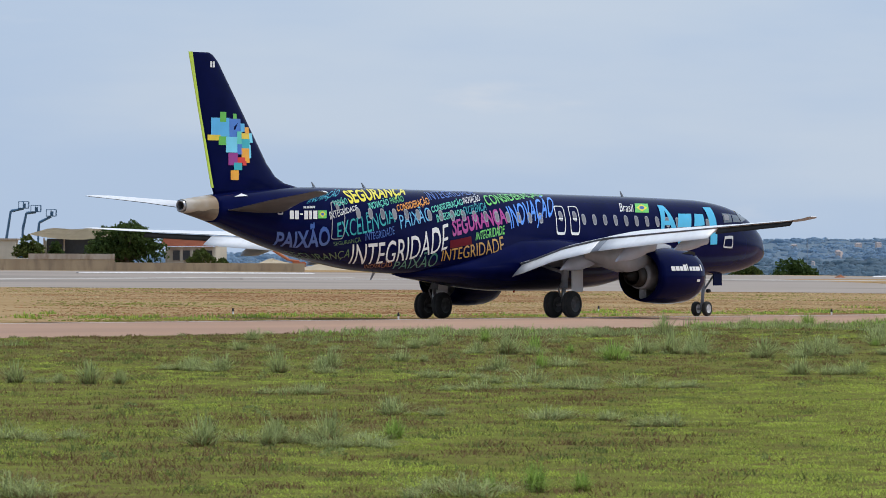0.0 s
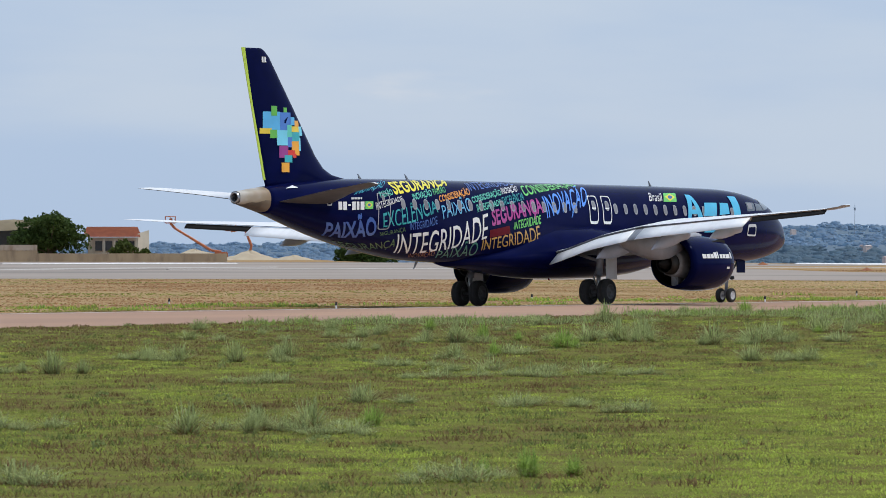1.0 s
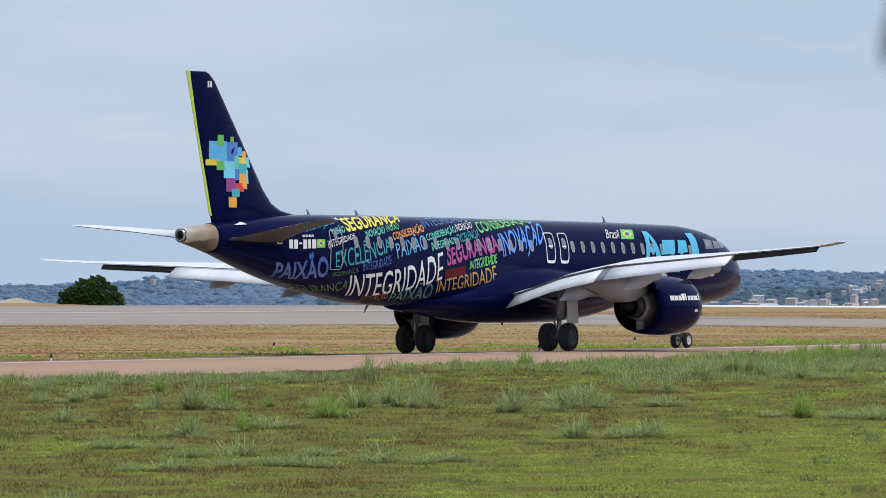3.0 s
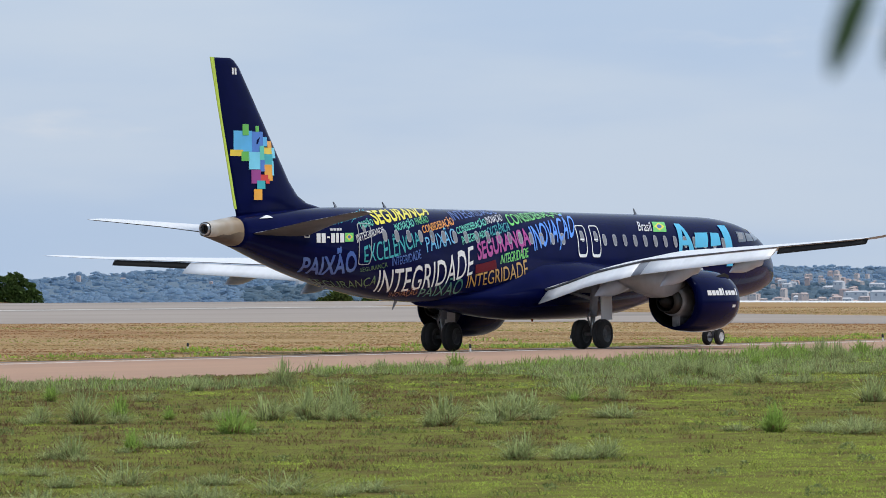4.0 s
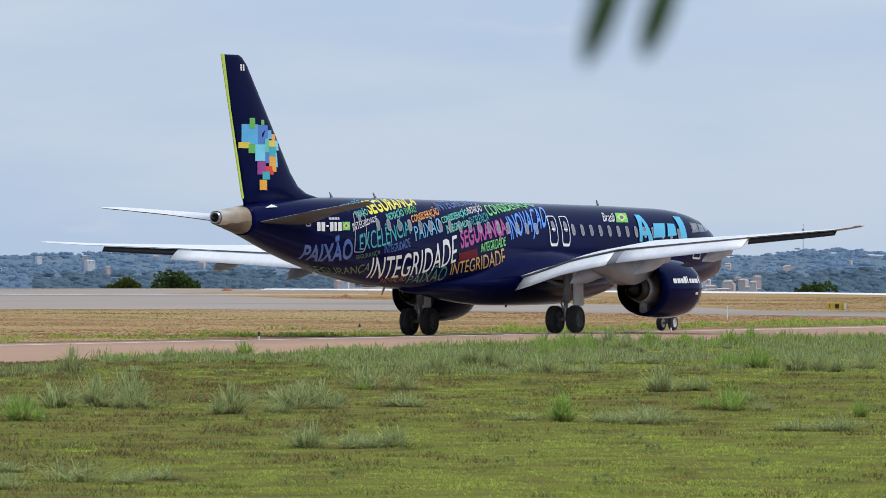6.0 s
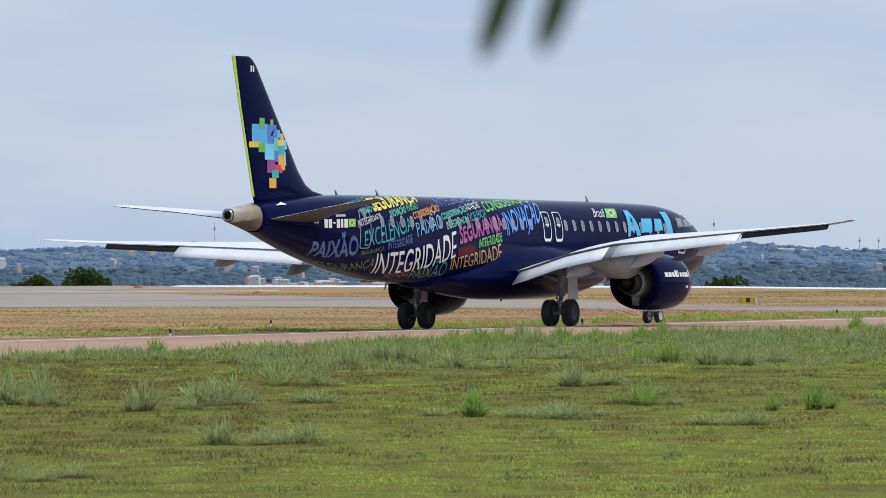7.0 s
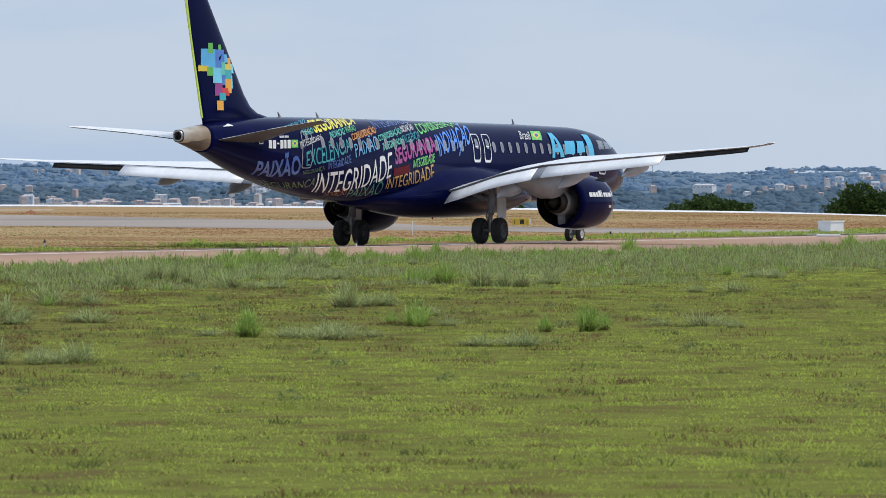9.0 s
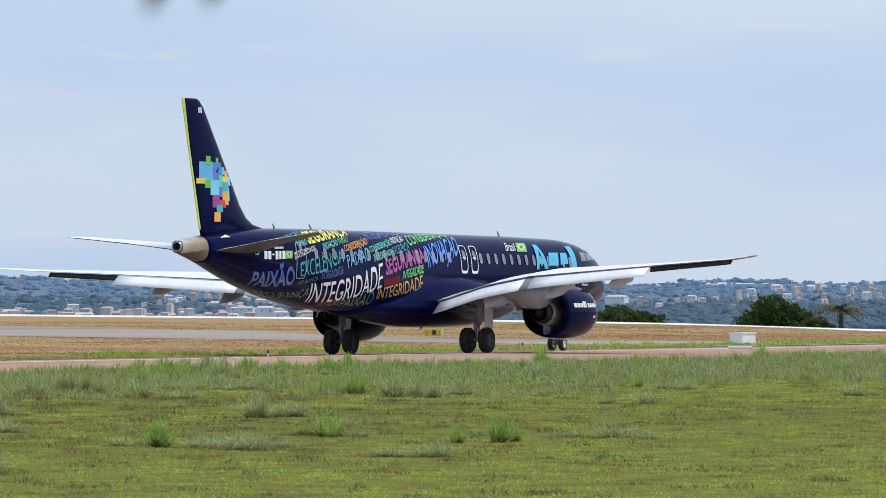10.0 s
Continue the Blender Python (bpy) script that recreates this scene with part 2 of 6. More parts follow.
v, f = loft([foil_side((le, 0, z), (te, 0, z), 0.1 * 4.2 / max(4.2, le - te)) for z, le, te in fin_rows])
fin = child("fin", mesh_of("fin", v, f, NAVY), plane, "tall navy tail fin")
bm = bmesh.new()
q = []
for z, te in ((4.98, -19.36), (10.15, -20.75)):
    q.append([bm.verts.new((te + dx, y, z)) for dx, y in ((0.13, -0.022), (-0.1, -0.014), (-0.1, 0.014), (0.13, 0.022))])
for i in range(4):
    bm.faces.new((q[0][i], q[0][(i + 1) % 4], q[1][(i + 1) % 4], q[1][i]))
bm.faces.new(q[0]), bm.faces.new(q[1])
part("rudder_edge", bm, LIME_EDGE, fin, "lime green trailing edge")
def oriented(me):
    bm = bmesh.new()
    bm.from_mesh(me)
    bmesh.ops.recalc_face_normals(bm, faces=bm.faces)
    bm.to_mesh(me)
    bm.free()
    return me


def shade_underside(me, upper, lower):
    """White above; below, grey darkened to hold the underside's shade."""
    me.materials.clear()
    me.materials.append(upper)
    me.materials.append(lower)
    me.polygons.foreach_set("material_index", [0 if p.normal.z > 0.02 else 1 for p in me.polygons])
    return me


# tailplane
# shade under the tailplane, put into a dark grey
TAIL_UNDERSHADE = material("tailplane_underside_shade", (0.1, 0.095, 0.09), 0.45, 0, (0.07, 0.066, 0.062), 1.5, spec=0.2)
for s in (-1, 1):
    rows_ = [(0.3, -15.5, -19.2, 4.05), (1.0, -16.0, -19.3, 4.14), (3.0, -17.7, -19.75, 4.44), (5.0, -18.95, -20.2, 4.68), (5.3, -19.25, -20.3, 4.71), (5.42, -19.7, -20.32, 4.73)]
    v, f = loft([foil((le, s * y, z), (te, s * y, z + 0.02), 0.12) for y, le, te, z in rows_])
    stab = child("tailplane", shade_underside(oriented(mesh_of("tailplane", v, f, WING_GREY)), WING_WHITE, TAIL_UNDERSHADE), plane, "horizontal tailplane, white above, shade painted dark grey beneath")

# wings
FAIRING = material("cool_grey_fairing_paint", (0.5, 0.56, 0.68), 0.35, 0, (0.42, 0.47, 0.57), 1.5)
WING = [(1.0, 7.2, -0.9, 1.95, 0.14), (2.2, 6.0, -1.15, 2.17, 0.13), (4.3, 4.6, -1.6, 2.76, 0.12), (6.5, 3.2, -2.05, 3.14, 0.11), (9.4, 1.4, -2.4, 3.37, 0.1), (12.4, -0.4, -2.8, 3.6, 0.085),
        (16.0, -2.35, -3.55, 3.85, 0.075), (17.0, -3.1, -4.05, 3.95, 0.07), (17.4, -3.75, -4.45, 4.0, 0.07), (17.56, -4.4, -4.62, 4.01, 0.05)]
WING = [(y, a, b, z - 0.0154 * y, t) for y, a, b, z, t in WING]


def wing_at(y, i):
    return float(np.interp(y, [w[0] for w in WING], [w[i] for w in WING]))


def slab(y0, y1, front, back, thick, s):
    """A movable surface behind the wing: (x, z) offsets of its front and back edges from the fixed trailing edge."""
    rings = []
    for y in np.linspace(y0, y1, 7):
        x, z = wing_at(y, 2), wing_at(y, 3)
        k = 1.0 if y < 6.6 else 1.0 - 0.035 * (y - 6.6)
        a, b = Vector((x + front[0], s * y, z + front[1])), Vector((x + back[0] * k, s * y, z + back[1] * k))
        up = Vector((b.z - a.z, 0, a.x - b.x)).normalized() * thick
        rings.append([a + up * 0.3, a.lerp(b, 0.15) + up, a.lerp(b, 0.6) + up * 0.8, b + up * 0.12, b - up * 0.12, a.lerp(b, 0.5) - up * 0.5, a - up * 0.5])
    return loft(rings)


for s in (-1, 1):
    v, f = loft([foil((le, s * y, z + 0.02 * (le - te)), (te, s * y, z), th) for y, le, te, z, th in WING])
    wing = child("wing", shade_underside(oriented(mesh_of("wing", v, f, WING_GREY)), WING_WHITE, WING_GREY), plane, "swept wing, white above, grey paint darkened for shade beneath")
    v, f = slab(2.0, 6.3, (0.05, -0.05), (-0.8, -0.54), 0.05, s)
    child("flap", mesh_of("flap", v, f, WING_WHITE), wing, "white lowered inboard flap")
    v, f = slab(6.3, 6.75, (0.03, -0.06), (-0.76, -0.52), 0.04, s)
    child("flap_seal", mesh_of("flap_seal", v, f, WING_GREY), wing, "grey flap joint")
    v, f = slab(6.75, 12.2, (0.05, -0.05), (-0.8, -0.52), 0.05, s)
    child("flap", mesh_of("flap", v, f, WING_WHITE), wing, "white lowered outboard flap")
    # the aileron's near-black colour stands for shade in its slot
    v, f = slab(12.25, 16.2 if s < 0 else 15.2, (0.1, -0.03), (-0.16, -0.32), 0.03, s)
    child("aileron", mesh_of("aileron", v, f, SLOT_DARK), wing, "aileron slab with the slot's shade painted dark")
    for y, tipx, tipz, ln, rr in ((4.5, -2.2, 1.88, 3.0, 0.38), (7.5, -2.8, 2.22, 2.8, 0.34), (10.5, -3.2, 2.7, 2.4, 0.28)):
        rings = []
        tipz -= 0.0154 * y
        zt = wing_at(y, 3) - 0.34
        for t in np.linspace(0, 1, 12):
            x = tipx + ln * t
            zc = tipz + (zt - tipz) * min(1, t * 1.25) ** 0.8
            r = rr * (0.04 + 1 - (1 - min(1, t / 0.55)) ** 1.6) * (1 if t < 0.7 else 1 - 1.1 * (t - 0.7))
            rings.append([(x, s * y + 0.7 * r * math.cos(a), zc + r * math.sin(a)) for a in np.linspace(0, 2 * math.pi, 16, endpoint=False)])
        v, f = loft(rings)
        child("flap_fairing", mesh_of("flap_fairing", v, f, FAIRING), wing, "white flap track fairing")
    # belly-to-wing fairing side, navy
def belly_ring(x, w, z, h, lift):
    """Round below, fuller above where it meets the wing root."""
    ring = []
    for a in np.linspace(0, 2 * math.pi, 48, endpoint=False):
        c, q = math.cos(a), math.sin(a)
        e = 1 - 0.42 * lift if q > 0 else 1.0
        ring.append((x, w * math.copysign(abs(c) ** e, c), z + (h + 0.42 * lift * (q > 0)) * math.copysign(abs(q) ** e, q)))
    return ring


v, f = loft([belly_ring(*k) for k in
             ((-7.2, 0.25, 1.75, 0.1, 0), (-6.0, 0.95, 1.8, 0.3, 0), (-4.5, 1.35, 1.85, 0.5, 0), (-3.4, 1.54, 1.88, 0.64, 0.15), (-2.5, 1.68, 1.9, 0.75, 0.4), (-1.5, 1.78, 1.91, 0.84, 0.75), (-0.5, 1.85, 1.92, 0.9, 1), (2.0, 1.95, 1.95, 0.95, 1),
              (4.5, 1.9, 1.95, 0.93, 0.8), (6.5, 1.75, 1.95, 0.8, 0.3), (8.2, 1.3, 1.9, 0.5, 0), (9.6, 0.7, 1.8, 0.25, 0), (10.4, 0.2, 1.72, 0.08, 0))])
child("belly_fairing", mesh_of("belly_fairing", v, f, NAVY), plane, "navy belly fairing")

# engines
PYLON_GREY = material("pale_grey_pylon", (0.42, 0.44, 0.49), 0.4, 0, (0.33, 0.34, 0.37), 1.5)
for s in (-1, 1):
    cy, cz = s * 4.9, 1.57
    prof = [(2.95, 0.93), (2.93, 0.97), (3.4, 1.06), (4.2, 1.13), (5.0, 1.145), (5.8, 1.11), (6.3, 1.02), (6.47, 0.93), (6.42, 0.86), (6.1, 0.84), (5.2, 0.86)]
    v, f = lathe(prof, 64, "x", (0, cy, cz))
    nac = child("engine_nacelle", mesh_of("engine_nacelle", v, f, NAVY), plane, "navy engine nacelle")
    bm = bmesh.new()
    side = -1.0
    q = [[bm.verts.new((x, cy + side * (r * 0.62) + o, cz + r * 0.785 + h)) for x, r, h in ((4.85, 1.14, -0.03), (6.1, 1.06, -0.03), (6.12, 1.07, 0.1), (5.75, 1.1, 0.15))] for o in (-0.02, 0.02)]
    bm.faces.new(q[0]), bm.faces.new(q[1][::-1])
    for i in range(4):
        bm.faces.new((q[0][i], q[0][(i + 1) % 4], q[1][(i + 1) % 4], q[1][i]))
    part("shoulder_plate", bm, SLOT_DARK, nac, "dark triangular plate on the nacelle's shoulder")
    # duct wall and end disc hold the shade of the opening in their colour
    v, f = lathe([(2.95, 0.93), (3.6, 0.95), (4.6, 0.86)], 48, "x", (0, cy, cz))
    child("bypass_duct", mesh_of("bypass_duct", v, f, SLOT_DARK), nac, "inner bypass duct, painted near black for the shade inside")
    v, f = lathe([(4.6, 0.9), (4.6, 0.3)], 48, "x", (0, cy, cz))
    child("fan_shadow", mesh_of("fan_shadow", v, f, BLACK), nac, "black disc standing for the shade deep in the duct")
    v, f = lathe([(4.6, 0.66), (3.7, 0.63), (3.1, 0.55), (2.85, 0.5), (2.86, 0.46)], 48, "x", (0, cy, cz))
    child("core_cowl", mesh_of("core_cowl", v, f, DUCT_GREY), nac, "pale grey core cowl")
    for k in (-1, 1):
        part("bifurcation", box(bmesh.new(), 3.15, cy - 0.16, cz + min(0.5 * k, 0.93 * k), 4.5, cy + 0.16, cz + max(0.5 * k, 0.93 * k), 0.05), DUCT_GREY, nac, "pale grey duct strut")
    v, f = lathe([(3.2, 0.5), (2.8, 0.46), (2.4, 0.38), (2.42, 0.35), (2.7, 0.36)], 48, "x", (0, cy, cz))
    child("core_nozzle", mesh_of("core_nozzle", v, f, HOT_METAL), nac, "heat-stained core nozzle")
    v, f = lathe([(2.7, 0.28), (2.4, 0.22), (2.1, 0.1), (2.0, 0.02)], 32, "x", (0, cy, cz))
    child("exhaust_plug", mesh_of("exhaust_plug", v, f, SLOT_DARK), nac, "dark exhaust plug")
    v, f = lathe([(5.2, 0.86), (5.25, 0.0)], 48, "x", (0, cy, cz))
    child("fan", mesh_of("fan", v, f, BLACK), nac, "dark fan face")
    rings = []
    for x, z0, z1, w in ((-1.0, 2.3, 2.65, 0.04), (0.4, 1.95, 2.7, 0.2), (1.8, 1.72, 2.75, 0.3), (2.9, 1.85, 2.78, 0.3), (3.8, 2.3, 2.85, 0.24), (4.6, 2.55, 2.88, 0.16), (5.3, 2.6, 2.78, 0.05)):
        rings.append([(x, cy - w, z0), (x, cy - w * 1.1, (z0 + z1) / 2), (x, cy - w, z1), (x, cy + w, z1), (x, cy + w * 1.1, (z0 + z1) / 2), (x, cy + w, z0)])
    v, f = loft(rings)
    child("pylon", mesh_of("pylon", v, f, PYLON_GREY), plane, "pale grey engine pylon")


def wheel_mesh(r, w):
    tyre = [(-w / 2, r * 0.6), (-w / 2, r * 0.82), (-w * 0.42, r * 0.94), (-w * 0.25, r), (-w * 0.1, r), (-w * 0.09, r * 0.985), (w * 0.09, r * 0.985), (w * 0.1, r), (w * 0.25, r), (w * 0.42, r * 0.94), (w / 2, r * 0.82), (w / 2, r * 0.6)]
    return lathe(tyre, 40, "y")


wheels = []
for name, x, y, r, w, rim in (("wheel", 0, -3.58, 0.53, 0.4, RIM_MAT), ("wheel", 0, -2.72, 0.53, 0.4, RIM_MAT), ("wheel", 0, 2.72, 0.53, 0.4, RIM_MAT), ("wheel", 0, 3.58, 0.53, 0.4, RIM_MAT),
                              ("nose_wheel", 15.37, -0.26, 0.31, 0.2, RIM_LIGHT), ("nose_wheel", 15.37, 0.26, 0.31, 0.2, RIM_LIGHT)):
    hub = new(name)
    hub.parent = plane
    hub.matrix_basis = pose(x, y, r - 0.085)
    v, f = wheel_mesh(r, w)
    child("tyre", mesh_of("tyre", v, f, RUBBER), hub, "black rubber tyre")
    v, f = lathe([(-w * 0.3, 0.0), (-w * 0.38, r * 0.16), (-w * 0.32, r * 0.2), (-w * 0.22, r * 0.42), (-w * 0.46, r * 0.55), (-w * 0.46, r * 0.62), (w * 0.46, r * 0.62), (w * 0.46, r * 0.55), (w * 0.22, r * 0.42), (w * 0.3, 0.0)], 32, "y")
    rim_ob = child("rim", mesh_of("rim", v, f, rim), hub, "metal wheel rim")
    wheels.append((hub, x, y, r, r - 0.085))
for s in (-1, 1):
    gear = new("main_gear")
    gear.parent = plane
    tagged(gear, "main landing gear leg with two wheels")
    bm = rod(bmesh.new(), (0, s * 3.15, 0.42), (0.12, s * 3.15, 1.25), 0.09)
    part("oleo", bm, STEEL, gear, "polished steel oleo", True)
    bm = rod(bmesh.new(), (0.1, s * 3.15, 1.1), (0.35, s * 3.15, 2.5), 0.15)
    rod(bm, (0.2, s * 3.15, 1.7), (0.5, s * 1.6, 2.1), 0.07)
    part("strut", bm, WING_GREY, gear, "grey painted strut", True)
    part("axle", rod(bmesh.new(), (0, s * 2.6, 0.445), (0, s * 3.7, 0.445), 0.07), STEEL, gear)
    bm = rod(bmesh.new(), (-0.12, s * 3.15, 0.75), (-0.3, s * 3.15, 1.05), 0.035)
    rod(bm, (-0.3, s * 3.15, 1.05), (-0.05, s * 3.15, 1.35), 0.035)
    part("torque_link", bm, STEEL, gear)
    bm = box(bmesh.new(), 0.45, s * 3.3 - 0.03, 0.95, 1.25, s * 3.3 + 0.03, 2.35, 0.02)
    bmesh.ops.transform(bm, matrix=Matrix.Shear("XY", 4, (0.0, 0.0)), verts=bm.verts)
    part("gear_door", bm, WING_WHITE, gear, "pale grey gear door")
gear = new("nose_gear")
gear.parent = plane
tagged(gear, "nose landing gear leg with two small wheels")
bm = rod(bmesh.new(), (15.37, 0, 0.2), (15.6, 0, 1.7), 0.075)
part("strut", bm, WING_GREY, gear, "grey painted strut", True)
bm = rod(bmesh.new(), (15.55, 0, 1.0), (16.3, 0, 1.6), 0.045)
part("drag_brace", bm, WING_GREY, gear)
part("axle", rod(bmesh.new(), (15.37, -0.3, 0.225), (15.37, 0.3, 0.225), 0.05), STEEL, gear)
part("taxi_light", rod(bmesh.new(), (15.5, -0.2, 0.98), (15.66, -0.2, 0.98), 0.08), BLACK, gear, "small dark taxi light")
for s in (-1, 1):
    part("gear_door", box(bmesh.new(), 15.62, s * 0.42 - 0.02, 1.2, 16.3, s * 0.42 + 0.02, 1.75, 0.01), NAVY, gear, "navy nose gear door")


# ---- livery ----
def paint(name, c, r=0.35):
    return material(name, c, r, 0, tuple(k * 0.9 for k in c), 2.0, coat=0.3)


CYAN, TEAL, MINT = paint("cyan_paint", (0.02, 0.36, 0.5)), paint("teal_paint", (0.01, 0.36, 0.4)), paint("mint_paint", (0.12, 0.62, 0.48))
YELLOW, GOLD, ORANGE, RUST = paint("yellow_paint", (0.85, 0.75, 0.03)), paint("gold_paint", (0.6, 0.34, 0.07)), paint("orange_paint", (0.85, 0.33, 0.03)), paint("rust_paint", (0.3, 0.09, 0.01))
GREEN, LIME, OLIVE, PINE = paint("green_paint", (0.06, 0.4, 0.13)), paint("lime_paint", (0.15, 0.62, 0.12)), paint("olive_paint", (0.07, 0.17, 0.06)), paint("pine_paint", (0.03, 0.2, 0.15))
BLUE, AZURE, SKYBLUE = paint("blue_paint", (0.035, 0.115, 0.42)), paint("azure_paint", (0.08, 0.28, 0.85)), paint("sky_blue_paint", (0.12, 0.45, 0.75))
WHITE, MAGENTA, RED = paint("white_paint", (0.82, 0.82, 0.82)), paint("magenta_paint", (0.42, 0.03, 0.27)), material("red_paint", (0.13, 0.004, 0.012), 0.5, spec=0.1)
DOOR_LINE = paint("grey_outline_paint", (0.34, 0.36, 0.4))
PALE_LINE = paint("pale_outline_paint", (0.6, 0.6, 0.62))


def corners_to_skin(c, u, v, out):
    """Bilinear in (station, angle) between four corners: lower left, lower right, upper right, upper left."""
    x = (1 - v) * ((1 - u) * c[0] + u * c[2]) + v * ((1 - u) * c[6] + u * c[4])
    a = (1 - v) * ((1 - u) * c[1] + u * c[3]) + v * ((1 - u) * c[7] + u * c[5])
    return skin(x, a, out)


def cap_height():
    cu = bpy.data.curves.new("capital", "FONT")
    cu.body = "H"
    tmp = bpy.data.objects.new("capital", cu)
    scene.collection.objects.link(tmp)
    me = bpy.data.meshes.new_from_object(tmp.evaluated_get(bpy.context.evaluated_depsgraph_get()))
    bpy.data.objects.remove(tmp)
    return max(p.co.y for p in me.vertices)


CAP_HEIGHT = cap_height()
LAYER = [0.006]


def word(text, mat, *c, bold=0.0, parent=None, label=""):
    """Painted lettering wrapped on the fuselage skin."""
    cu = bpy.data.curves.new("lettering", "FONT")
    cu.body, cu.offset, cu.resolution_u = text, bold, 3
    tmp = bpy.data.objects.new("lettering", cu)
    scene.collection.objects.link(tmp)
    me = bpy.data.meshes.new_from_object(tmp.evaluated_get(bpy.context.evaluated_depsgraph_get()))
    bpy.data.objects.remove(tmp)
    bm = bmesh.new()
    bm.from_mesh(me)
    xs, ys = [p.co.x for p in bm.verts], [p.co.y for p in bm.verts]
    x0, x1, y0, y1 = min(xs), max(xs), 0.0, CAP_HEIGHT
    for k in range(1, 6):
        bmesh.ops.bisect_plane(bm, geom=bm.verts[:] + bm.edges[:] + bm.faces[:], plane_co=(0, y0 + (y1 - y0) * k / 6, 0), plane_no=(0, 1, 0))
    LAYER[0] += 0.0006
    for p in bm.verts:
        p.co = corners_to_skin(c, (p.co.x - x0) / (x1 - x0), (p.co.y - y0) / (y1 - y0), LAYER[0])
    return part("lettering", bm, mat, parent or fuselage, label or "painted word on the fuselage")


def patch(name, mat, c, u0=0.0, v0=0.0, u1=1.0, v1=1.0, nu=6, nv=8, out=None, label="", shape=None):
    """A painted patch on the skin, all of a quad of corners or a part of it; shape(u, v) bends its outline."""
    LAYER[0] += 0.0004
    v, f = [], []
    for j in range(nv + 1):
        for i in range(nu + 1):
            u, w = u0 + (u1 - u0) * i / nu, v0 + (v1 - v0) * j / nv
            if shape:
                u, w = shape(u, w)
            v.append(corners_to_skin(c, u, w, out or LAYER[0]))
    for j in range(nv):
        for i in range(nu):
            a = j * (nu + 1) + i
            f.append((a, a + 1, a + nu + 2, a + nu + 1))
    return child(name, mesh_of(name, v, f, mat), fuselage, label)


word("INOVAÇÃO", CYAN, -14.75, 23.8, -12.59, 44.4, -11.80, 68.0, -14.15, 42.4)
word("SEGURANÇA", YELLOW, -12.02, 29.8, -7.82, 55.9, -6.88, 85.9, -11.98, 59.6, bold=0.025)
word("PAIXÃO", MINT, -13.05, 21.8, -12.15, 28.6, -12.10, 40.4, -13.10, 32.6, bold=0.012)
word("INOVAÇÃO", MINT, -10.86, 21.0, -9.44, 30.7, -9.35, 42.8, -10.84, 31.8, bold=0.012)
word("PAIXÃO", GREEN, -9.28, 32.6, -8.32, 38.3, -8.14, 51.7, -9.22, 44.2, bold=0.012)
word("INTEGRIDADE", WHITE, -13.43, 2.3, -11.59, 19.7, -11.61, 27.0, -13.49, 12.2)
word("EXCELÊNCIA", TEAL, -12.96, -16.8, -9.25, 6.7, -9.36, 22.8, -13.02, 0.1)
word("PAIXÃO", BLUE, -15.99, -75.1, -13.28, -30.9, -13.53, -3.3, -16.40, -33.2, bold=0.025)
word("SEGURANÇA", OLIVE, -13.02, -32.1, -11.46, -17.6, -11.52, -11.0, -13.13, -26.3)
word("INTEGRIDADE", BLUE, -11.19, -15.3, -9.31, -3.6, -9.37, 2.3, -11.23, -5.5)
word("SEGURANÇA", OLIVE, -13.89, -95.9, -11.78, -48.9, -11.91, -30.9, -15.10, -84.1)
word("INTEGRIDADE", WHITE, -11.41, -66.0, -5.71, -18.7, -5.68, 7.6, -11.94, -24.1)
word("INOVAÇÃO", RUST, -10.19, -71.6, -8.78, -57.3, -9.03, -44.4, -10.50, -59.4)
word("PAIXÃO", PINE, -8.56, -62.6, -6.00, -49.7, -6.23, -22.9, -8.82, -45.2)
word("CONSIDERAÇÃO", ORANGE, -9.06, 20.2, -6.62, 35.1, -6.52, 48.5, -9.01, 30.4, bold=0.012)
word("INTEGRIDADE", BLUE, -6.55, 41.6, -2.66, 62.9, -2.40, 86.0, -6.31, 64.6)
word("PAIXÃO", SKYBLUE, -8.92, 0.3, -6.77, 10.3, -6.79, 29.7, -9.02, 14.8)
word("CONSIDERAÇÃO", MINT, -6.69, 20.6, -4.28, 35.5, -4.19, 47.0, -6.69, 29.8, bold=0.012)
word("INOVAÇÃO", WHITE, -4.22, 36.8, -2.91, 43.6, -2.60, 59.6, -4.05, 50.9)
word("INTEGRIDADE", MINT, -6.43, 8.2, -4.58, 18.9, -4.56, 27.3, -6.47, 18.0, bold=0.012)
word("EXCELÊNCIA", TEAL, -4.54, 17.6, -2.77, 27.2, -2.59, 41.9, -4.41, 30.6)
word("CONSIDERAÇÃO", LIME, -2.65, 34.0, 2.34, 65.4, 2.16, 79.2, -2.41, 58.5, bold=0.012)
word("SEGURANÇA", MAGENTA, -5.39, -3.3, -1.46, 9.8, -1.56, 31.2, -5.43, 9.7, bold=0.025)
word("INOVAÇÃO", AZURE, -1.23, 3.8, 1.90, 20.3, 2.71, 61.4, -1.33, 33.1, bold=0.012)
word("INTEGRIDADE", LIME, -3.77, -7.0, -1.72, -0.7, -1.70, 6.3, -3.71, -0.2, bold=0.012)
word("INTEGRIDADE", GOLD, -5.83, -39.2, -1.61, -20.5, -1.86, -2.3, -5.98, -21.3)
word("Brasil", WHITE, 7.03, 30.4, 8.05, 30.5, 8.34, 48.0, 7.34, 48.3)
patch("lettering", RED, (-5.5, -18.0, -4.0, -12.0, -4.1, -3.0, -5.55, -8.0), label="dark red painted word too faint to read")

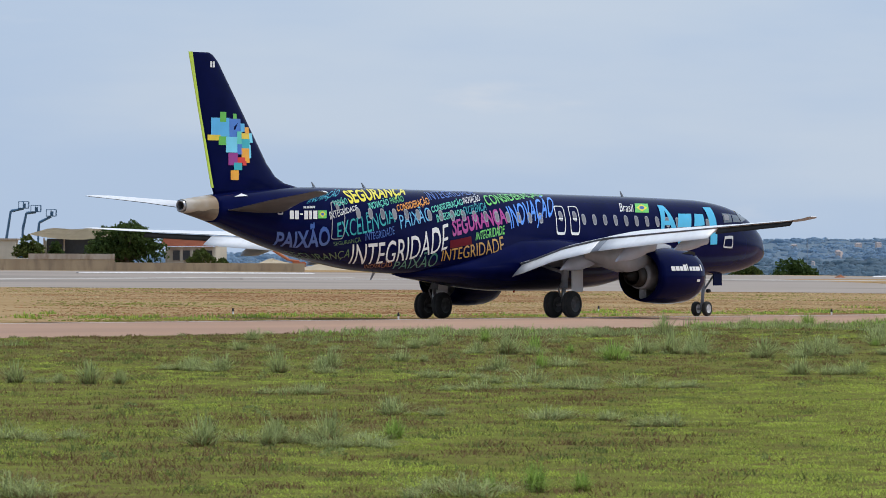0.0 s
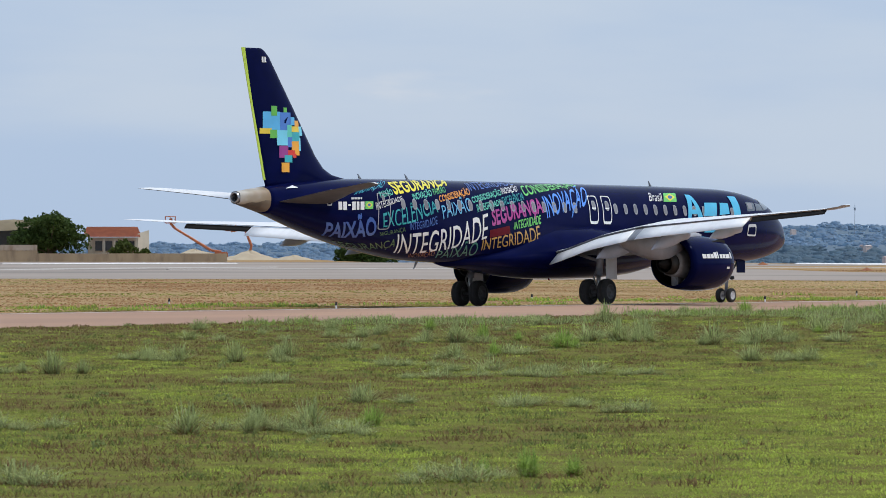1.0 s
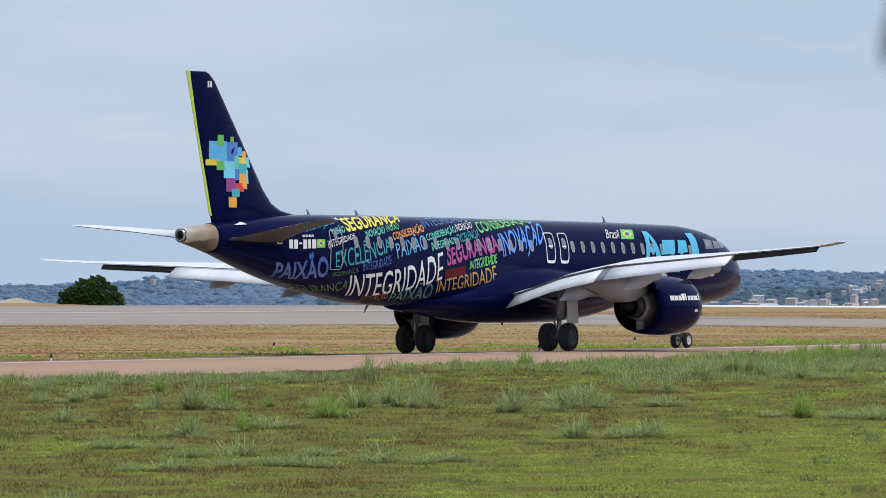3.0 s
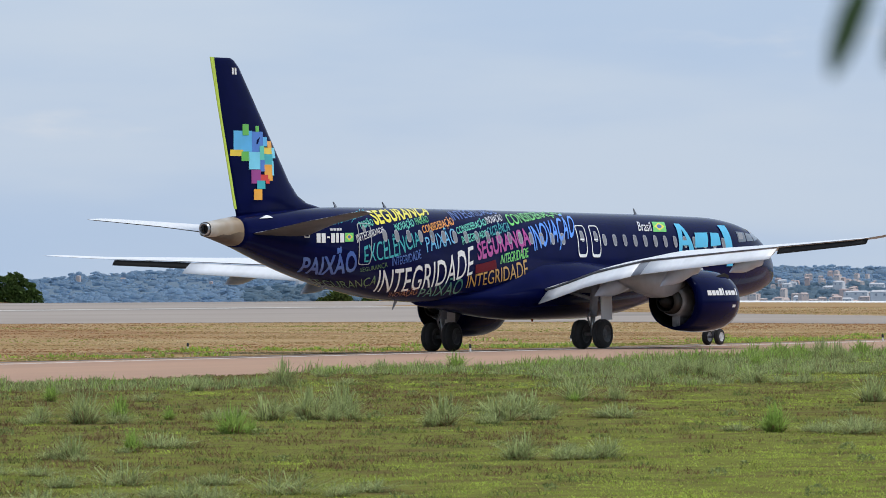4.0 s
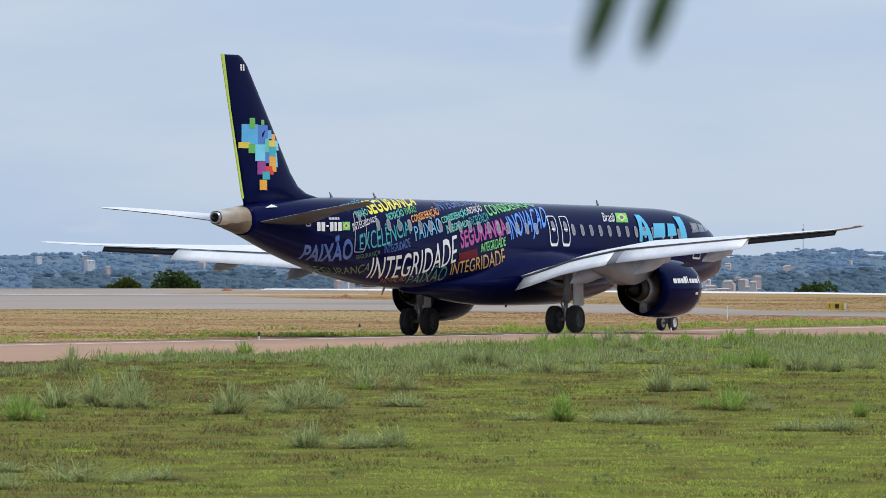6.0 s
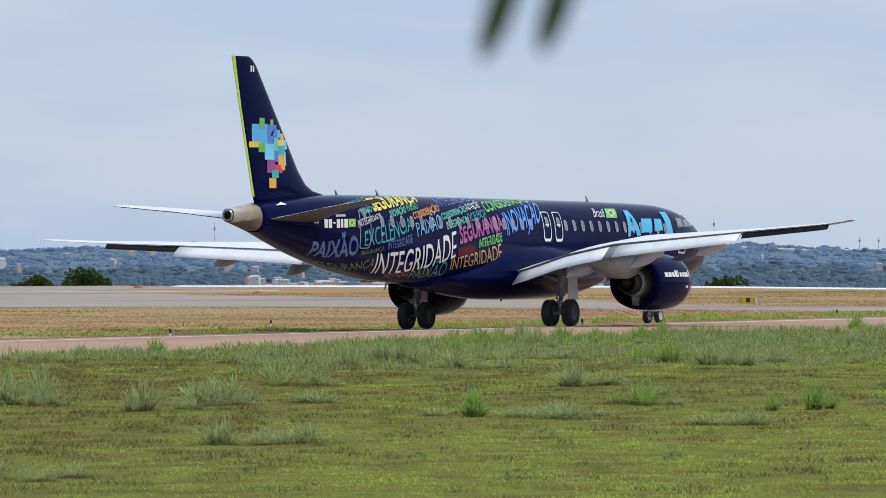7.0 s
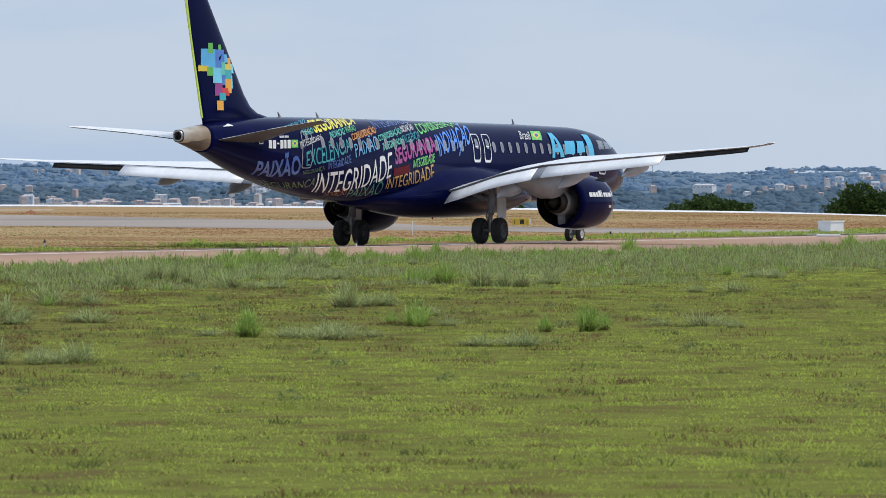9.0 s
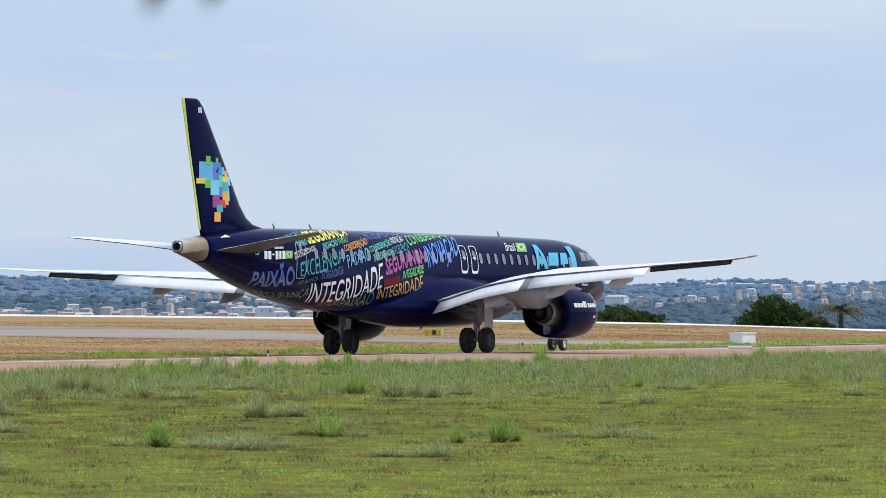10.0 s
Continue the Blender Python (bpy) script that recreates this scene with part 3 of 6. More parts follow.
# flags
for c in ((8.15, 29.5, 9.2, 29.8, 9.55, 49.5, 8.55, 49.0), (-14.19, 2.0, -13.69, 3.2, -13.64, 14.0, -14.15, 12.8)):
    patch("flag", LIME, c, label="green and yellow flag")
    patch("flag_diamond", YELLOW, c, label="yellow diamond", shape=lambda u, v: (0.5 + (u - 0.5) * 0.82 * (1 - abs(v - 0.5) * 1.96), 0.5 + (v - 0.5) * 0.8))
    patch("flag_disc", BLUE, c, label="blue disc", shape=lambda u, v: (0.5 + (u - 0.5) * 0.36 * math.sqrt(max(0.0, 1 - (2 * v - 1) ** 2) + 1e-4), 0.5 + (v - 0.5) * 0.4))
# registration marks as plain bars
REG = (-15.85, -2.0, -14.25, 1.2, -14.21, 12.4, -15.84, 8.2)
for u0, u1, v0, v1 in ((0.0, 0.14, 0, 1), (0.18, 0.32, 0, 1), (0.37, 0.47, 0.4, 0.6), (0.52, 0.66, 0, 1), (0.7, 0.8, 0, 1), (0.85, 1.0, 0, 1)):
    patch("registration_bar", WHITE, REG, u0, v0, u1, v1, 2, 2, label="plain white bar of the registration")
for u0, u1 in ((0.5, 0.6), (0.62, 0.72), (0.74, 0.84), (0.86, 0.92)):
    patch("stencil_bar", PALE_LINE, REG, u0, 1.35, u1, 1.7, 2, 2, label="small pale stencil bar")
# airline mark as plain shapes
BRAND = paint("brand_blue_paint", (0.06, 0.5, 0.8))
for c in ((11.2, 9.0, 12.25, 10.0, 12.5, 31.0, 11.45, 30.0), (12.5, 11.0, 13.35, 13.0, 13.42, 31.0, 12.75, 31.0), (13.75, -7.0, 14.3, -6.5, 14.4, 47.5, 13.75, 47.0), (11.2, -7.6, 12.6, -7.0, 12.6, -3.4, 11.2, -3.9)):
    patch("brand_shape", BRAND, c, label="plain light blue shape of the airline mark")
for c in ((9.86, 4.0, 10.12, 4.2, 10.62, 46.0, 10.2, 46.5), (10.72, 5.0, 11.12, 5.5, 10.62, 46.0, 10.4, 46.0), (10.1, 11.0, 10.85, 11.5, 10.8, 18.0, 10.15, 17.5)):
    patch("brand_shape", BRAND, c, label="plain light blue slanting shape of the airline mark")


def outline(c, w, mat, name, label):
    """A rounded rectangular line painted round a door."""
    n = 40
    v, f = [], []
    LAYER[0] += 0.0004
    for i in range(n):
        t = 2 * math.pi * i / n
        for k in (0.0, w):
            cx, cy = math.cos(t), math.sin(t)
            e = 0.28
            u = 0.5 + (0.5 - k / abs(c[2] - c[0])) * math.copysign(abs(cx) ** e, cx)
            q = 0.5 + (0.5 - k / (abs(c[7] - c[1]) * 0.028)) * math.copysign(abs(cy) ** e, cy)
            v.append(corners_to_skin(c, u, q, LAYER[0]))
    for i in range(n):
        a, b = 2 * i, 2 * ((i + 1) % n)
        f.append((a, b, b + 1, a + 1))
    return child(name, mesh_of(name, v, f, mat), fuselage, label)


def window(x, deg, w=0.125, h=0.185, name="cabin_window"):
    pts, n = [], 20
    rim, pane = [], []
    for k, o in ((1.16, 0.012), (1.0, 0.018), (0.94, 0.01)):
        for i in range(n):
            t = 2 * math.pi * i / n
            cx, cy = math.cos(t), math.sin(t)
            pts.append(skin(x + w * k * math.copysign(abs(cx) ** 0.75, cx), deg + math.degrees(h * k * math.copysign(abs(cy) ** 0.75, cy) / 1.6), o + 0.012))
    f = [(j * n + i, j * n + (i + 1) % n, (j + 1) * n + (i + 1) % n, (j + 1) * n + i) for j in range(2) for i in range(n)]
    child("window_frame", mesh_of("window_frame", pts, f, WINDOW_RIM), fuselage, "pale window surround")
    child(name, mesh_of(name, pts[2 * n:], [tuple(range(n))], WINDOW_SHADE, False), fuselage, "oval cabin window with drawn shade")


x = -11.65
while x < 13.8:
    if not (1.7 < x < 3.95):
        window(x, np.interp(x, (-11.6, -9.3, -5, 4.4, 9.4, 14), (14.5, 16.8, 17.8, 16.8, 16.2, 15.6)))
    x += 0.79
for dx in (2.02, 3.06):
    c = (dx, -0.6, dx + 0.7, -0.6, dx + 0.84, 38.0, dx + 0.14, 37.8)
    outline(c, 0.045, WHITE, "door_outline", "white line round the overwing exit")
    window(dx + 0.46, 21.0)
    patch("exit_stencil", WHITE, c, 0.28, 0.42, 0.72, 0.47, 3, 1, label="small white stencil on the exit")
outline((-13.38, -22.5, -12.62, -18.5, -12.46, 31.0, -13.33, 29.8), 0.04, DOOR_LINE, "door_outline", "grey line round the rear door")
window(-12.92, 21.0, 0.09, 0.13)
outline((14.82, -10.6, 15.68, -10.8, 15.75, 2.6, 14.95, 1.6), 0.06, PALE_LINE, "door_outline", "pale line round the service door")
outline((-16.55, 0.5, -16.25, 1.0, -16.25, 9.0, -16.55, 8.0), 0.04, PALE_LINE, "hatch_outline", "pale line round a small hatch")
patch("hatch_marking", WHITE, (-18.75, 42.0, -18.05, 42.0, -18.0, 43.0, -18.2, 56.0), label="small white triangle under the fin")
# cockpit glazing
for c in ((15.05, 19.0, 15.85, 22.5, 16.0, 40.0, 15.15, 38.0), (15.95, 23.0, 16.75, 27.5, 16.7, 42.0, 16.1, 40.0), (16.85, 28.0, 17.5, 40.0, 17.0, 62.0, 16.75, 42.5), (17.55, 41.0, 17.9, 88.0, 17.35, 89.0, 17.05, 63.0)):
    patch("cockpit_window", GLASS_DARK, c, out=0.012, label="dark cockpit window")
    mirrored = (c[0], 180 - c[1], c[2], 180 - c[3], c[4], 180 - c[5], c[6], 180 - c[7])
    patch("cockpit_window", GLASS_DARK, mirrored, out=0.012, label="dark cockpit window")
patch("window_surround", WINDOW_SHADE, (15.18, 24.0, 15.62, 25.5, 15.72, 37.0, 15.25, 35.5), out=0.016, label="pale blind behind the cockpit side window")

# mosaic map of coloured squares on the fin
FIN_BLUE, FIN_CYAN, FIN_PURPLE = paint("fin_light_blue", (0.1, 0.47, 0.83)), paint("fin_pale_cyan", (0.2, 0.68, 0.88)), paint("fin_purple", (0.33, 0.03, 0.25))
FIN_DEEP, FIN_RED, FIN_YELLOW = paint("fin_mid_blue", (0.06, 0.2, 0.62)), paint("fin_red", (0.7, 0.03, 0.02)), paint("fin_yellow", (0.85, 0.62, 0.05))
FIN_ORANGE, FIN_TEAL, FIN_GREEN = paint("fin_orange", (0.9, 0.4, 0.03)), paint("fin_teal", (0.03, 0.42, 0.48)), paint("fin_green", (0.13, 0.5, 0.07))


def fin_square(mat, a, b, c, d, lift):
    """A square of the mosaic, in units of the mosaic's own grid, on both faces of the fin."""
    to = lambda u, w: (-20.99 + (u / 1.87 - 191) * 0.03603, 10.2 - (w / 1.87 - 24) * 0.0211)
    for s in (-1, 1):
        v = []
        for u, w in ((a, d), (c, d), (c, b), (a, b)):
            x, z = to(u, w)
            le, te = np.interp(z, [r[0] for r in fin_rows], [r[1] for r in fin_rows]), np.interp(z, [r[0] for r in fin_rows], [r[2] for r in fin_rows])
            t = min(1, max(0.0, (le - x) / (le - te)))
            y = (5 * 0.1 * (0.2969 * math.sqrt(t) - 0.126 * t - 0.3516 * t * t + 0.2843 * t ** 3 - 0.1 * t ** 4) + 0.004) * (le - te)
            v.append((x, s * (y + 0.012 + lift), z))
        child("mosaic_square", mesh_of("mosaic_square", v, [(0, 1, 2, 3)], mat, False), fin, "coloured square of the fin mosaic")


for k, sq in enumerate(((FIN_GREEN, 459, 250, 478, 284), (FIN_GREEN, 500, 255, 512, 272), (FIN_BLUE, 432, 270, 488, 336), (FIN_DEEP, 487, 272, 525, 336), (FIN_BLUE, 524, 288, 539, 316), (FIN_YELLOW, 422, 328, 460, 347), (FIN_GREEN, 455, 333, 480, 362),
                        (FIN_CYAN, 477, 334, 513, 387), (MINT, 511, 315, 527, 359), (FIN_ORANGE, 538, 300, 554, 321))):
    fin_square(*sq, k * 0.0008)
for k, sq in enumerate(((FIN_YELLOW, 526, 320, 553, 341), (FIN_CYAN, 552, 320, 565, 352), (FIN_TEAL, 526, 340, 554, 373), (FIN_DEEP, 512, 358, 527, 393), (FIN_ORANGE, 525, 372, 551, 421), (FIN_CYAN, 550, 360, 556, 405), (FIN_PURPLE, 484, 388, 513, 430),
                        (FIN_RED, 512, 403, 536, 421), (FIN_RED, 528, 415, 540, 430), (FIN_TEAL, 501, 421, 526, 446), (FIN_ORANGE, 491, 447, 516, 480))):
    fin_square(*sq, 0.008 + k * 0.0008)
for u in (492, 501):
    fin_square(WHITE, u - 63, 92 - 12, u - 57, 112 - 12, 0.002)

# plain bars for the web address and stencils on the starboard nacelle
for x0, x1, z0, z1 in ((3.72, 3.98, 1.77, 1.95), (4.02, 4.26, 1.77, 1.95), (4.3, 4.52, 1.77, 1.95), (4.56, 4.78, 1.77, 2.02), (4.82, 4.9, 1.77, 2.04), (5.0, 5.2, 1.77, 1.94), (5.24, 5.46, 1.77, 1.94), (5.5, 5.82, 1.77, 1.94), (5.92, 6.04, 1.77, 2.02), (5.55, 5.8, 1.32, 1.42)):
    v, f = [], []
    for x in np.linspace(x0, x1, 3):
        for z in np.linspace(z0, z1, 3):
            r = np.interp(x, (2.93, 3.4, 4.2, 5.0, 5.8, 6.3), (0.97, 1.06, 1.13, 1.145, 1.11, 1.02)) + 0.012
            v.append((x, -4.9 - math.sqrt(r * r - (z - 1.57) ** 2), z))
    for i in range(2):
        for j in range(2):
            f.append((i * 3 + j, i * 3 + j + 1, i * 3 + j + 4, i * 3 + j + 3))
    child("lettering_bar", mesh_of("lettering_bar", v, f, WHITE), plane, "plain white bar on the nacelle")

# roof and belly aerials
for x, z, h, d in ((-9.2, 5.05, 0.22, -0.16), (-12.6, 5.06, 0.2, -0.14), (9.4, 4.88, 0.24, -0.14), (-8.6, 1.75, -0.3, -0.2), (-13.6, 2.35, -0.12, 0.0)):
    bm = bmesh.new()
    q = [bm.verts.new(p) for p in ((x, 0.02, z), (x - 0.16, 0.02, z), (x - 0.14 + d, 0.012, z + h), (x - 0.1 + d, 0.012, z + h), (x, -0.02, z), (x - 0.16, -0.02, z), (x - 0.14 + d, -0.012, z + h), (x - 0.1 + d, -0.012, z + h))]
    for a in ((0, 1, 2, 3), (7, 6, 5, 4), (0, 3, 7, 4), (1, 5, 6, 2), (3, 2, 6, 7)):
        bm.faces.new([q[i] for i in a])
    part("aerial", bm, WING_GREY, fuselage, "small blade aerial")

BEACON = material("red_beacon_lens", (0.4, 0.02, 0.01), 0.25)
v, f = lathe([(1.08, 0.0), (1.05, 0.025), (1.02, 0.035), (1.12, 0.04)], 12, "z", (1.2, 0, -0.08))
child("beacon", mesh_of("beacon", v, f, BEACON), plane, "small red beacon under the belly")


# ---- ground ----
GRASS = material("mown_grass_ground", (0.185, 0.205, 0.046), 0.95, 0, (0.125, 0.13, 0.038), 1.6, 0.6, 12, third=(0.125, 0.1, 0.042), scale2=0.7, detail=9, spec=0.0)
DRY = material("dry_grass_ground", (0.385, 0.268, 0.138), 0.95, 0, (0.32, 0.21, 0.098), 0.2, 0.4, 3, third=(0.29, 0.17, 0.085), scale2=0.05, detail=10, stretch=(1, 0.3, 1), spec=0.05)
ASPHALT = material("pinkish_worn_asphalt", (0.43, 0.27, 0.185), 0.9, 0, (0.38, 0.245, 0.172), 0.25, 0.3, 20, third=(0.31, 0.2, 0.15), scale2=0.05, stretch=(0.3, 1, 1), spec=0.15)
SHOULDER = material("grey_asphalt_shoulder", (0.15, 0.13, 0.115), 0.9, 0, (0.19, 0.16, 0.13), 0.2, 0.3, 20)
RUNWAY = material("grey_runway_asphalt", (0.36, 0.31, 0.27), 0.9, 0, (0.31, 0.268, 0.235), 0.05, 0.2, 5, third=(0.17, 0.155, 0.142), scale2=0.015, spec=0.1)
WHITE_LINE = material("worn_white_marking", (0.72, 0.68, 0.62), 0.8, 0, (0.56, 0.5, 0.44), 1.2)
STRIP_WHITE = material("white_edge_strip", (0.86, 0.86, 0.85), 0.7, 0, (0.78, 0.78, 0.77), 0.8)


def field_end(a):
    """How far the level airfield reaches, by bearing."""
    return float(np.interp(a, (56.4, 56.8, 60.3, 60.7, 61.7, 65.0, 67.1, 68.6, 70.5), (835, 694, 690, 662, 638, 577, 515, 463, 427)))


def field_z(y):
    """The pavement falls gently away from the verge; the field past it rises to its level again."""
    return -0.0154 * max(0.0, y - 123) if y < 136 else min(0.02, -0.2 + 0.22 * (y - 136) / 50)


def verge_edge(x):
    return float(np.interp(x, (130, 165, 190), (99.5, 102.0, 105.5)))


def terrain(x, y):
    """Flat airfield, a shallow valley past it, then the hills of the town."""
    r, a = math.hypot(x, y), math.degrees(math.atan2(x, y))
    end = field_end(a)
    if r < end:
        return -0.25
    top = float(np.interp(a, (53, 56.8, 57.6, 58.3, 60.0, 60.9, 62.2, 63.7, 64.3, 65.1, 65.9, 66.7, 67.4, 68.7, 72), (-1.5, -1.5, 3, 5.6, 10, 11, 8, 3.9, 4.2, 10, 5.5, 3.8, 7.5, 6, 7)))
    ridge = top - 2.6 + 0.7 * noise.noise((a * 1.7, 3.1, 4.0))
    low = -0.25 - min(10.75, 0.03 * (r - end))
    if r < 2600:
        return low
    t = min(1, (r - 2600) / 1900)
    return low + (ridge - low) * t ** 1.25


v, f = [(0.0, 0.0, 0.0)], []
radii = [30, 60, 120, 200, 300, 400, 420, 440, 460, 480, 500, 520, 540, 560, 580, 600, 620, 640, 660, 680, 700, 720, 760, 800, 830, 860, 900, 1100, 1400, 1700, 2000, 2300, 2600, 2800, 3000, 3200, 3400, 3600, 3800, 4000, 4200, 4400, 4550, 4700, 4900]
NA = 360
for r in radii:
    for i in range(NA):
        a = 2 * math.pi * i / NA
        x, y = r * math.sin(a), r * math.cos(a)
        v.append((x, y, terrain(x, y)))
for i in range(NA):
    f.append((0, 1 + (i + 1) % NA, 1 + i))
for j in range(len(radii) - 1):
    for i in range(NA):
        k = (i + 1) % NA
        f.append((1 + j * NA + i, 1 + j * NA + k, 1 + (j + 1) * NA + k, 1 + (j + 1) * NA + i))
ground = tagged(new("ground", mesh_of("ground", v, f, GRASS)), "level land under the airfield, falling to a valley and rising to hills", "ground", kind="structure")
# blue haze, and the shade between crowns, are put into this colour
FAR_LAND = material("haze_tinted_far_land", (0.13, 0.18, 0.235), 1.0, 0, (0.15, 0.2, 0.25), 0.01, spec=0.0)
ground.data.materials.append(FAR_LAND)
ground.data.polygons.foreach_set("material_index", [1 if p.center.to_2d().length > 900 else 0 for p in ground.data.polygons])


def sheet(name, pts, z, mat, label, category, thick=0.3):
    """A level sheet, or one that follows a height z(y)."""
    bm = bmesh.new()
    top = [bm.verts.new((x, y, 0)) for x, y in pts]
    low = [bm.verts.new((x, y, -thick)) for x, y in pts]
    n = len(pts)
    bm.faces.new(top)
    for i in range(n):
        bm.faces.new((top[i], low[i], low[(i + 1) % n], top[(i + 1) % n]))
    bmesh.ops.triangulate(bm, faces=bm.faces)
    for y in (123, 136, 186):
        bmesh.ops.bisect_plane(bm, geom=bm.verts[:] + bm.edges[:] + bm.faces[:], plane_co=(0, y, 0), plane_no=(0, 1, 0))
    for p in bm.verts:
        p.co.z += z(p.co.y) if callable(z) else z
    bmesh.ops.recalc_face_normals(bm, faces=bm.faces)
    me = bpy.data.meshes.new(name)
    bm.to_mesh(me)
    bm.free()
    me.materials.append(mat)
    return tagged(new(name, me), label, category, kind="structure")


EDGE = [(x, verge_edge(x)) for x in (-400, 130, 147, 165, 178, 190, 700)]
sheet("verge", [(-400, -300), (700, -300)] + EDGE[::-1], 0.0, GRASS, "patchy green and brown grass verge beside the taxiway", "grass", 0.4)
rim = [(field_end(a) * math.sin(radians(a)), field_end(a) * math.cos(radians(a))) for a in np.arange(71.0, 19.0, -0.4)]
sheet("dry_field", [(-300, 136), (rim[0][0], 136)] + rim + [(-300, 780)], field_z, DRY, "dry yellow and rusty grass field between taxiway and runway", "grass field", 0.4)
sheet("taxiway", EDGE + [(700, 132), (-400, 132)], lambda y: field_z(y) - 0.015, ASPHALT, "worn pinkish asphalt taxiway", "taxiway")
sheet("taxiway_shoulder", [(-400, 132), (700, 132), (700, 136), (-400, 136)], lambda y: field_z(y) - 0.02, SHOULDER, "grey asphalt shoulder along the taxiway", "road shoulder")
sheet("taxiway_line", [(-400, 124.1), (700, 124.1), (700, 125.9), (-400, 125.9)], lambda y: field_z(y) - 0.007, WHITE_LINE, "worn white painted line on the taxiway", "road marking", 0.004)
sheet("runway", [(325, 136), (337, 165), (347, 200), (330, 248), (270, 290), (100, 330), (100, 480), (330, 600), (480, 530), (572, 412), (590, 345), (570, 318), (552, 298), (512, 298), (443, 246), (383, 188), (357, 170), (348, 140), (350, 136)], lambda y: field_z(y) + 0.012, RUNWAY, "grey asphalt runway with a link to the taxiway", "runway")


def kerb(pts, w, label, paint_mat):
    """A low raised strip: each point is (x, y, height)."""
    bm = bmesh.new()
    prev = None
    for i, (x, y, h) in enumerate(pts):
        a, b = Vector(pts[max(0, i - 1)][:2]), Vector(pts[min(len(pts) - 1, i + 1)][:2])
        d = (b - a).normalized()
        nx, ny = -d.y, d.x
        if nx * x + ny * y > 0:
            nx, ny = -nx, -ny
        ring = [bm.verts.new(p) for p in ((x + nx * 0.5, y + ny * 0.5, field_z(y)), (x, y, field_z(y) + h), (x - nx * w, y - ny * w, field_z(y) + h), (x - nx * w, y - ny * w, field_z(y) - 0.2))]
        if prev:
            for k in range(4):
                bm.faces.new((prev[k], prev[(k + 1) % 4], ring[(k + 1) % 4], ring[k]))
        prev = ring
    me = bpy.data.meshes.new("kerb")
    bmesh.ops.recalc_face_normals(bm, faces=bm.faces)
    bm.to_mesh(me)
    bm.free()
    me.materials.append(paint_mat)
    tagged(new("kerb", me), label, "kerb", kind="structure")


STRIP_PALE = material("pale_edge_strip", (0.5, 0.47, 0.43), 0.8, 0, (0.36, 0.33, 0.3), 0.3)
kerb([(400, 142, 0.07), (429, 168, 0.08), (473, 200, 0.09), (521, 244, 0.12), (560, 301, 0.14), (576, 324, 0.1)], 0.4, "low sloping white strip at the far runway edge", STRIP_WHITE)
kerb([(548, 372, 0.07), (538, 378, 0.09), (525, 384, 0.05)], 0.4, "short white strip at the runway end", STRIP_WHITE)
kerb([(345, 290, 0.06), (409, 308, 0.08), (450, 318, 0.08), (480, 322, 0.06)], 0.3, "low pale strip in the runway", STRIP_PALE)
kerb([(440, 306, 0.05), (464, 297, 0.07), (486, 290, 0.07), (500, 272, 0.05)], 0.3, "low pale strip in the runway", STRIP_PALE)


# ---- trees, buildings and the far side ----
BARK = material("tree_bark", (0.12, 0.09, 0.06), 0.9, 0, (0.07, 0.055, 0.04), 6, 0.5, 20)
LEAF = material("dark_green_leaves", (0.046, 0.078, 0.023), 0.7, 0, (0.07, 0.108, 0.028), 0.9, islands=0.45, spec=0.1, through_light=0.35)
LEAF_WARM = material("olive_green_leaves", (0.07, 0.1, 0.025), 0.7, 0, (0.1, 0.12, 0.035), 0.9, islands=0.45, spec=0.1, through_light=0.35)
PALM_LEAF = material("palm_fronds", (0.07, 0.085, 0.03), 0.7, 0, (0.12, 0.085, 0.045), 0.5, islands=0.3)
# haze is mixed into both wood colours; the translucency flattens their contrast
FAR_WOODS = material("haze_tinted_woods", (0.3, 0.405, 0.49), 1.0, 0, (0.34, 0.44, 0.515), 0.02, islands=0.03, spec=0.0, through_light=0.75)
FAR_RIDGE = material("haze_tinted_ridge_woods", (0.41, 0.54, 0.67), 1.0, 0, (0.45, 0.575, 0.7), 0.02, islands=0.03, spec=0.0, through_light=0.75)
TILE = material("terracotta_tiles", (0.42, 0.13, 0.06), 0.85, 0, (0.34, 0.1, 0.05), 1.5, 0.4, 9)
SHEET_ROOF = material("beige_sheet_roof", (0.42, 0.35, 0.23), 0.7, 0, (0.36, 0.3, 0.2), 0.8, 0.3, 6)
PLASTER = material("cream_plaster", (0.62, 0.57, 0.48), 0.9, 0, (0.52, 0.48, 0.4), 0.7)
WALL_PAINT = material("weathered_wall", (0.46, 0.36, 0.24), 0.9, 0, (0.36, 0.27, 0.18), 0.5, third=(0.3, 0.23, 0.16), scale2=1.6, stretch=(1, 1, 0.3))
WALL_CAP = material("grey_wall_render", (0.5, 0.43, 0.36), 0.9, 0, (0.38, 0.31, 0.25), 0.8, third=(0.3, 0.22, 0.16), scale2=1.4, stretch=(1, 1, 0.3))
GLASS_AND_BAY_SHADE = material("dark_glass_and_bay_shade", (0.05, 0.05, 0.055), 0.2)
LIFT_BLUE = material("blue_steel", (0.06, 0.15, 0.27), 0.5, 0.1)
LIFT_ORANGE = material("orange_steel", (0.55, 0.17, 0.07), 0.5, 0.1, (0.4, 0.13, 0.06), 2)
SAND = material("pale_sand", (0.5, 0.42, 0.3), 0.95, 0, (0.42, 0.34, 0.24), 0.4, 0.3, 3)
RED_EARTH = material("red_earth", (0.3, 0.11, 0.05), 0.95, 0, (0.24, 0.09, 0.04), 2, 0.5, 6)


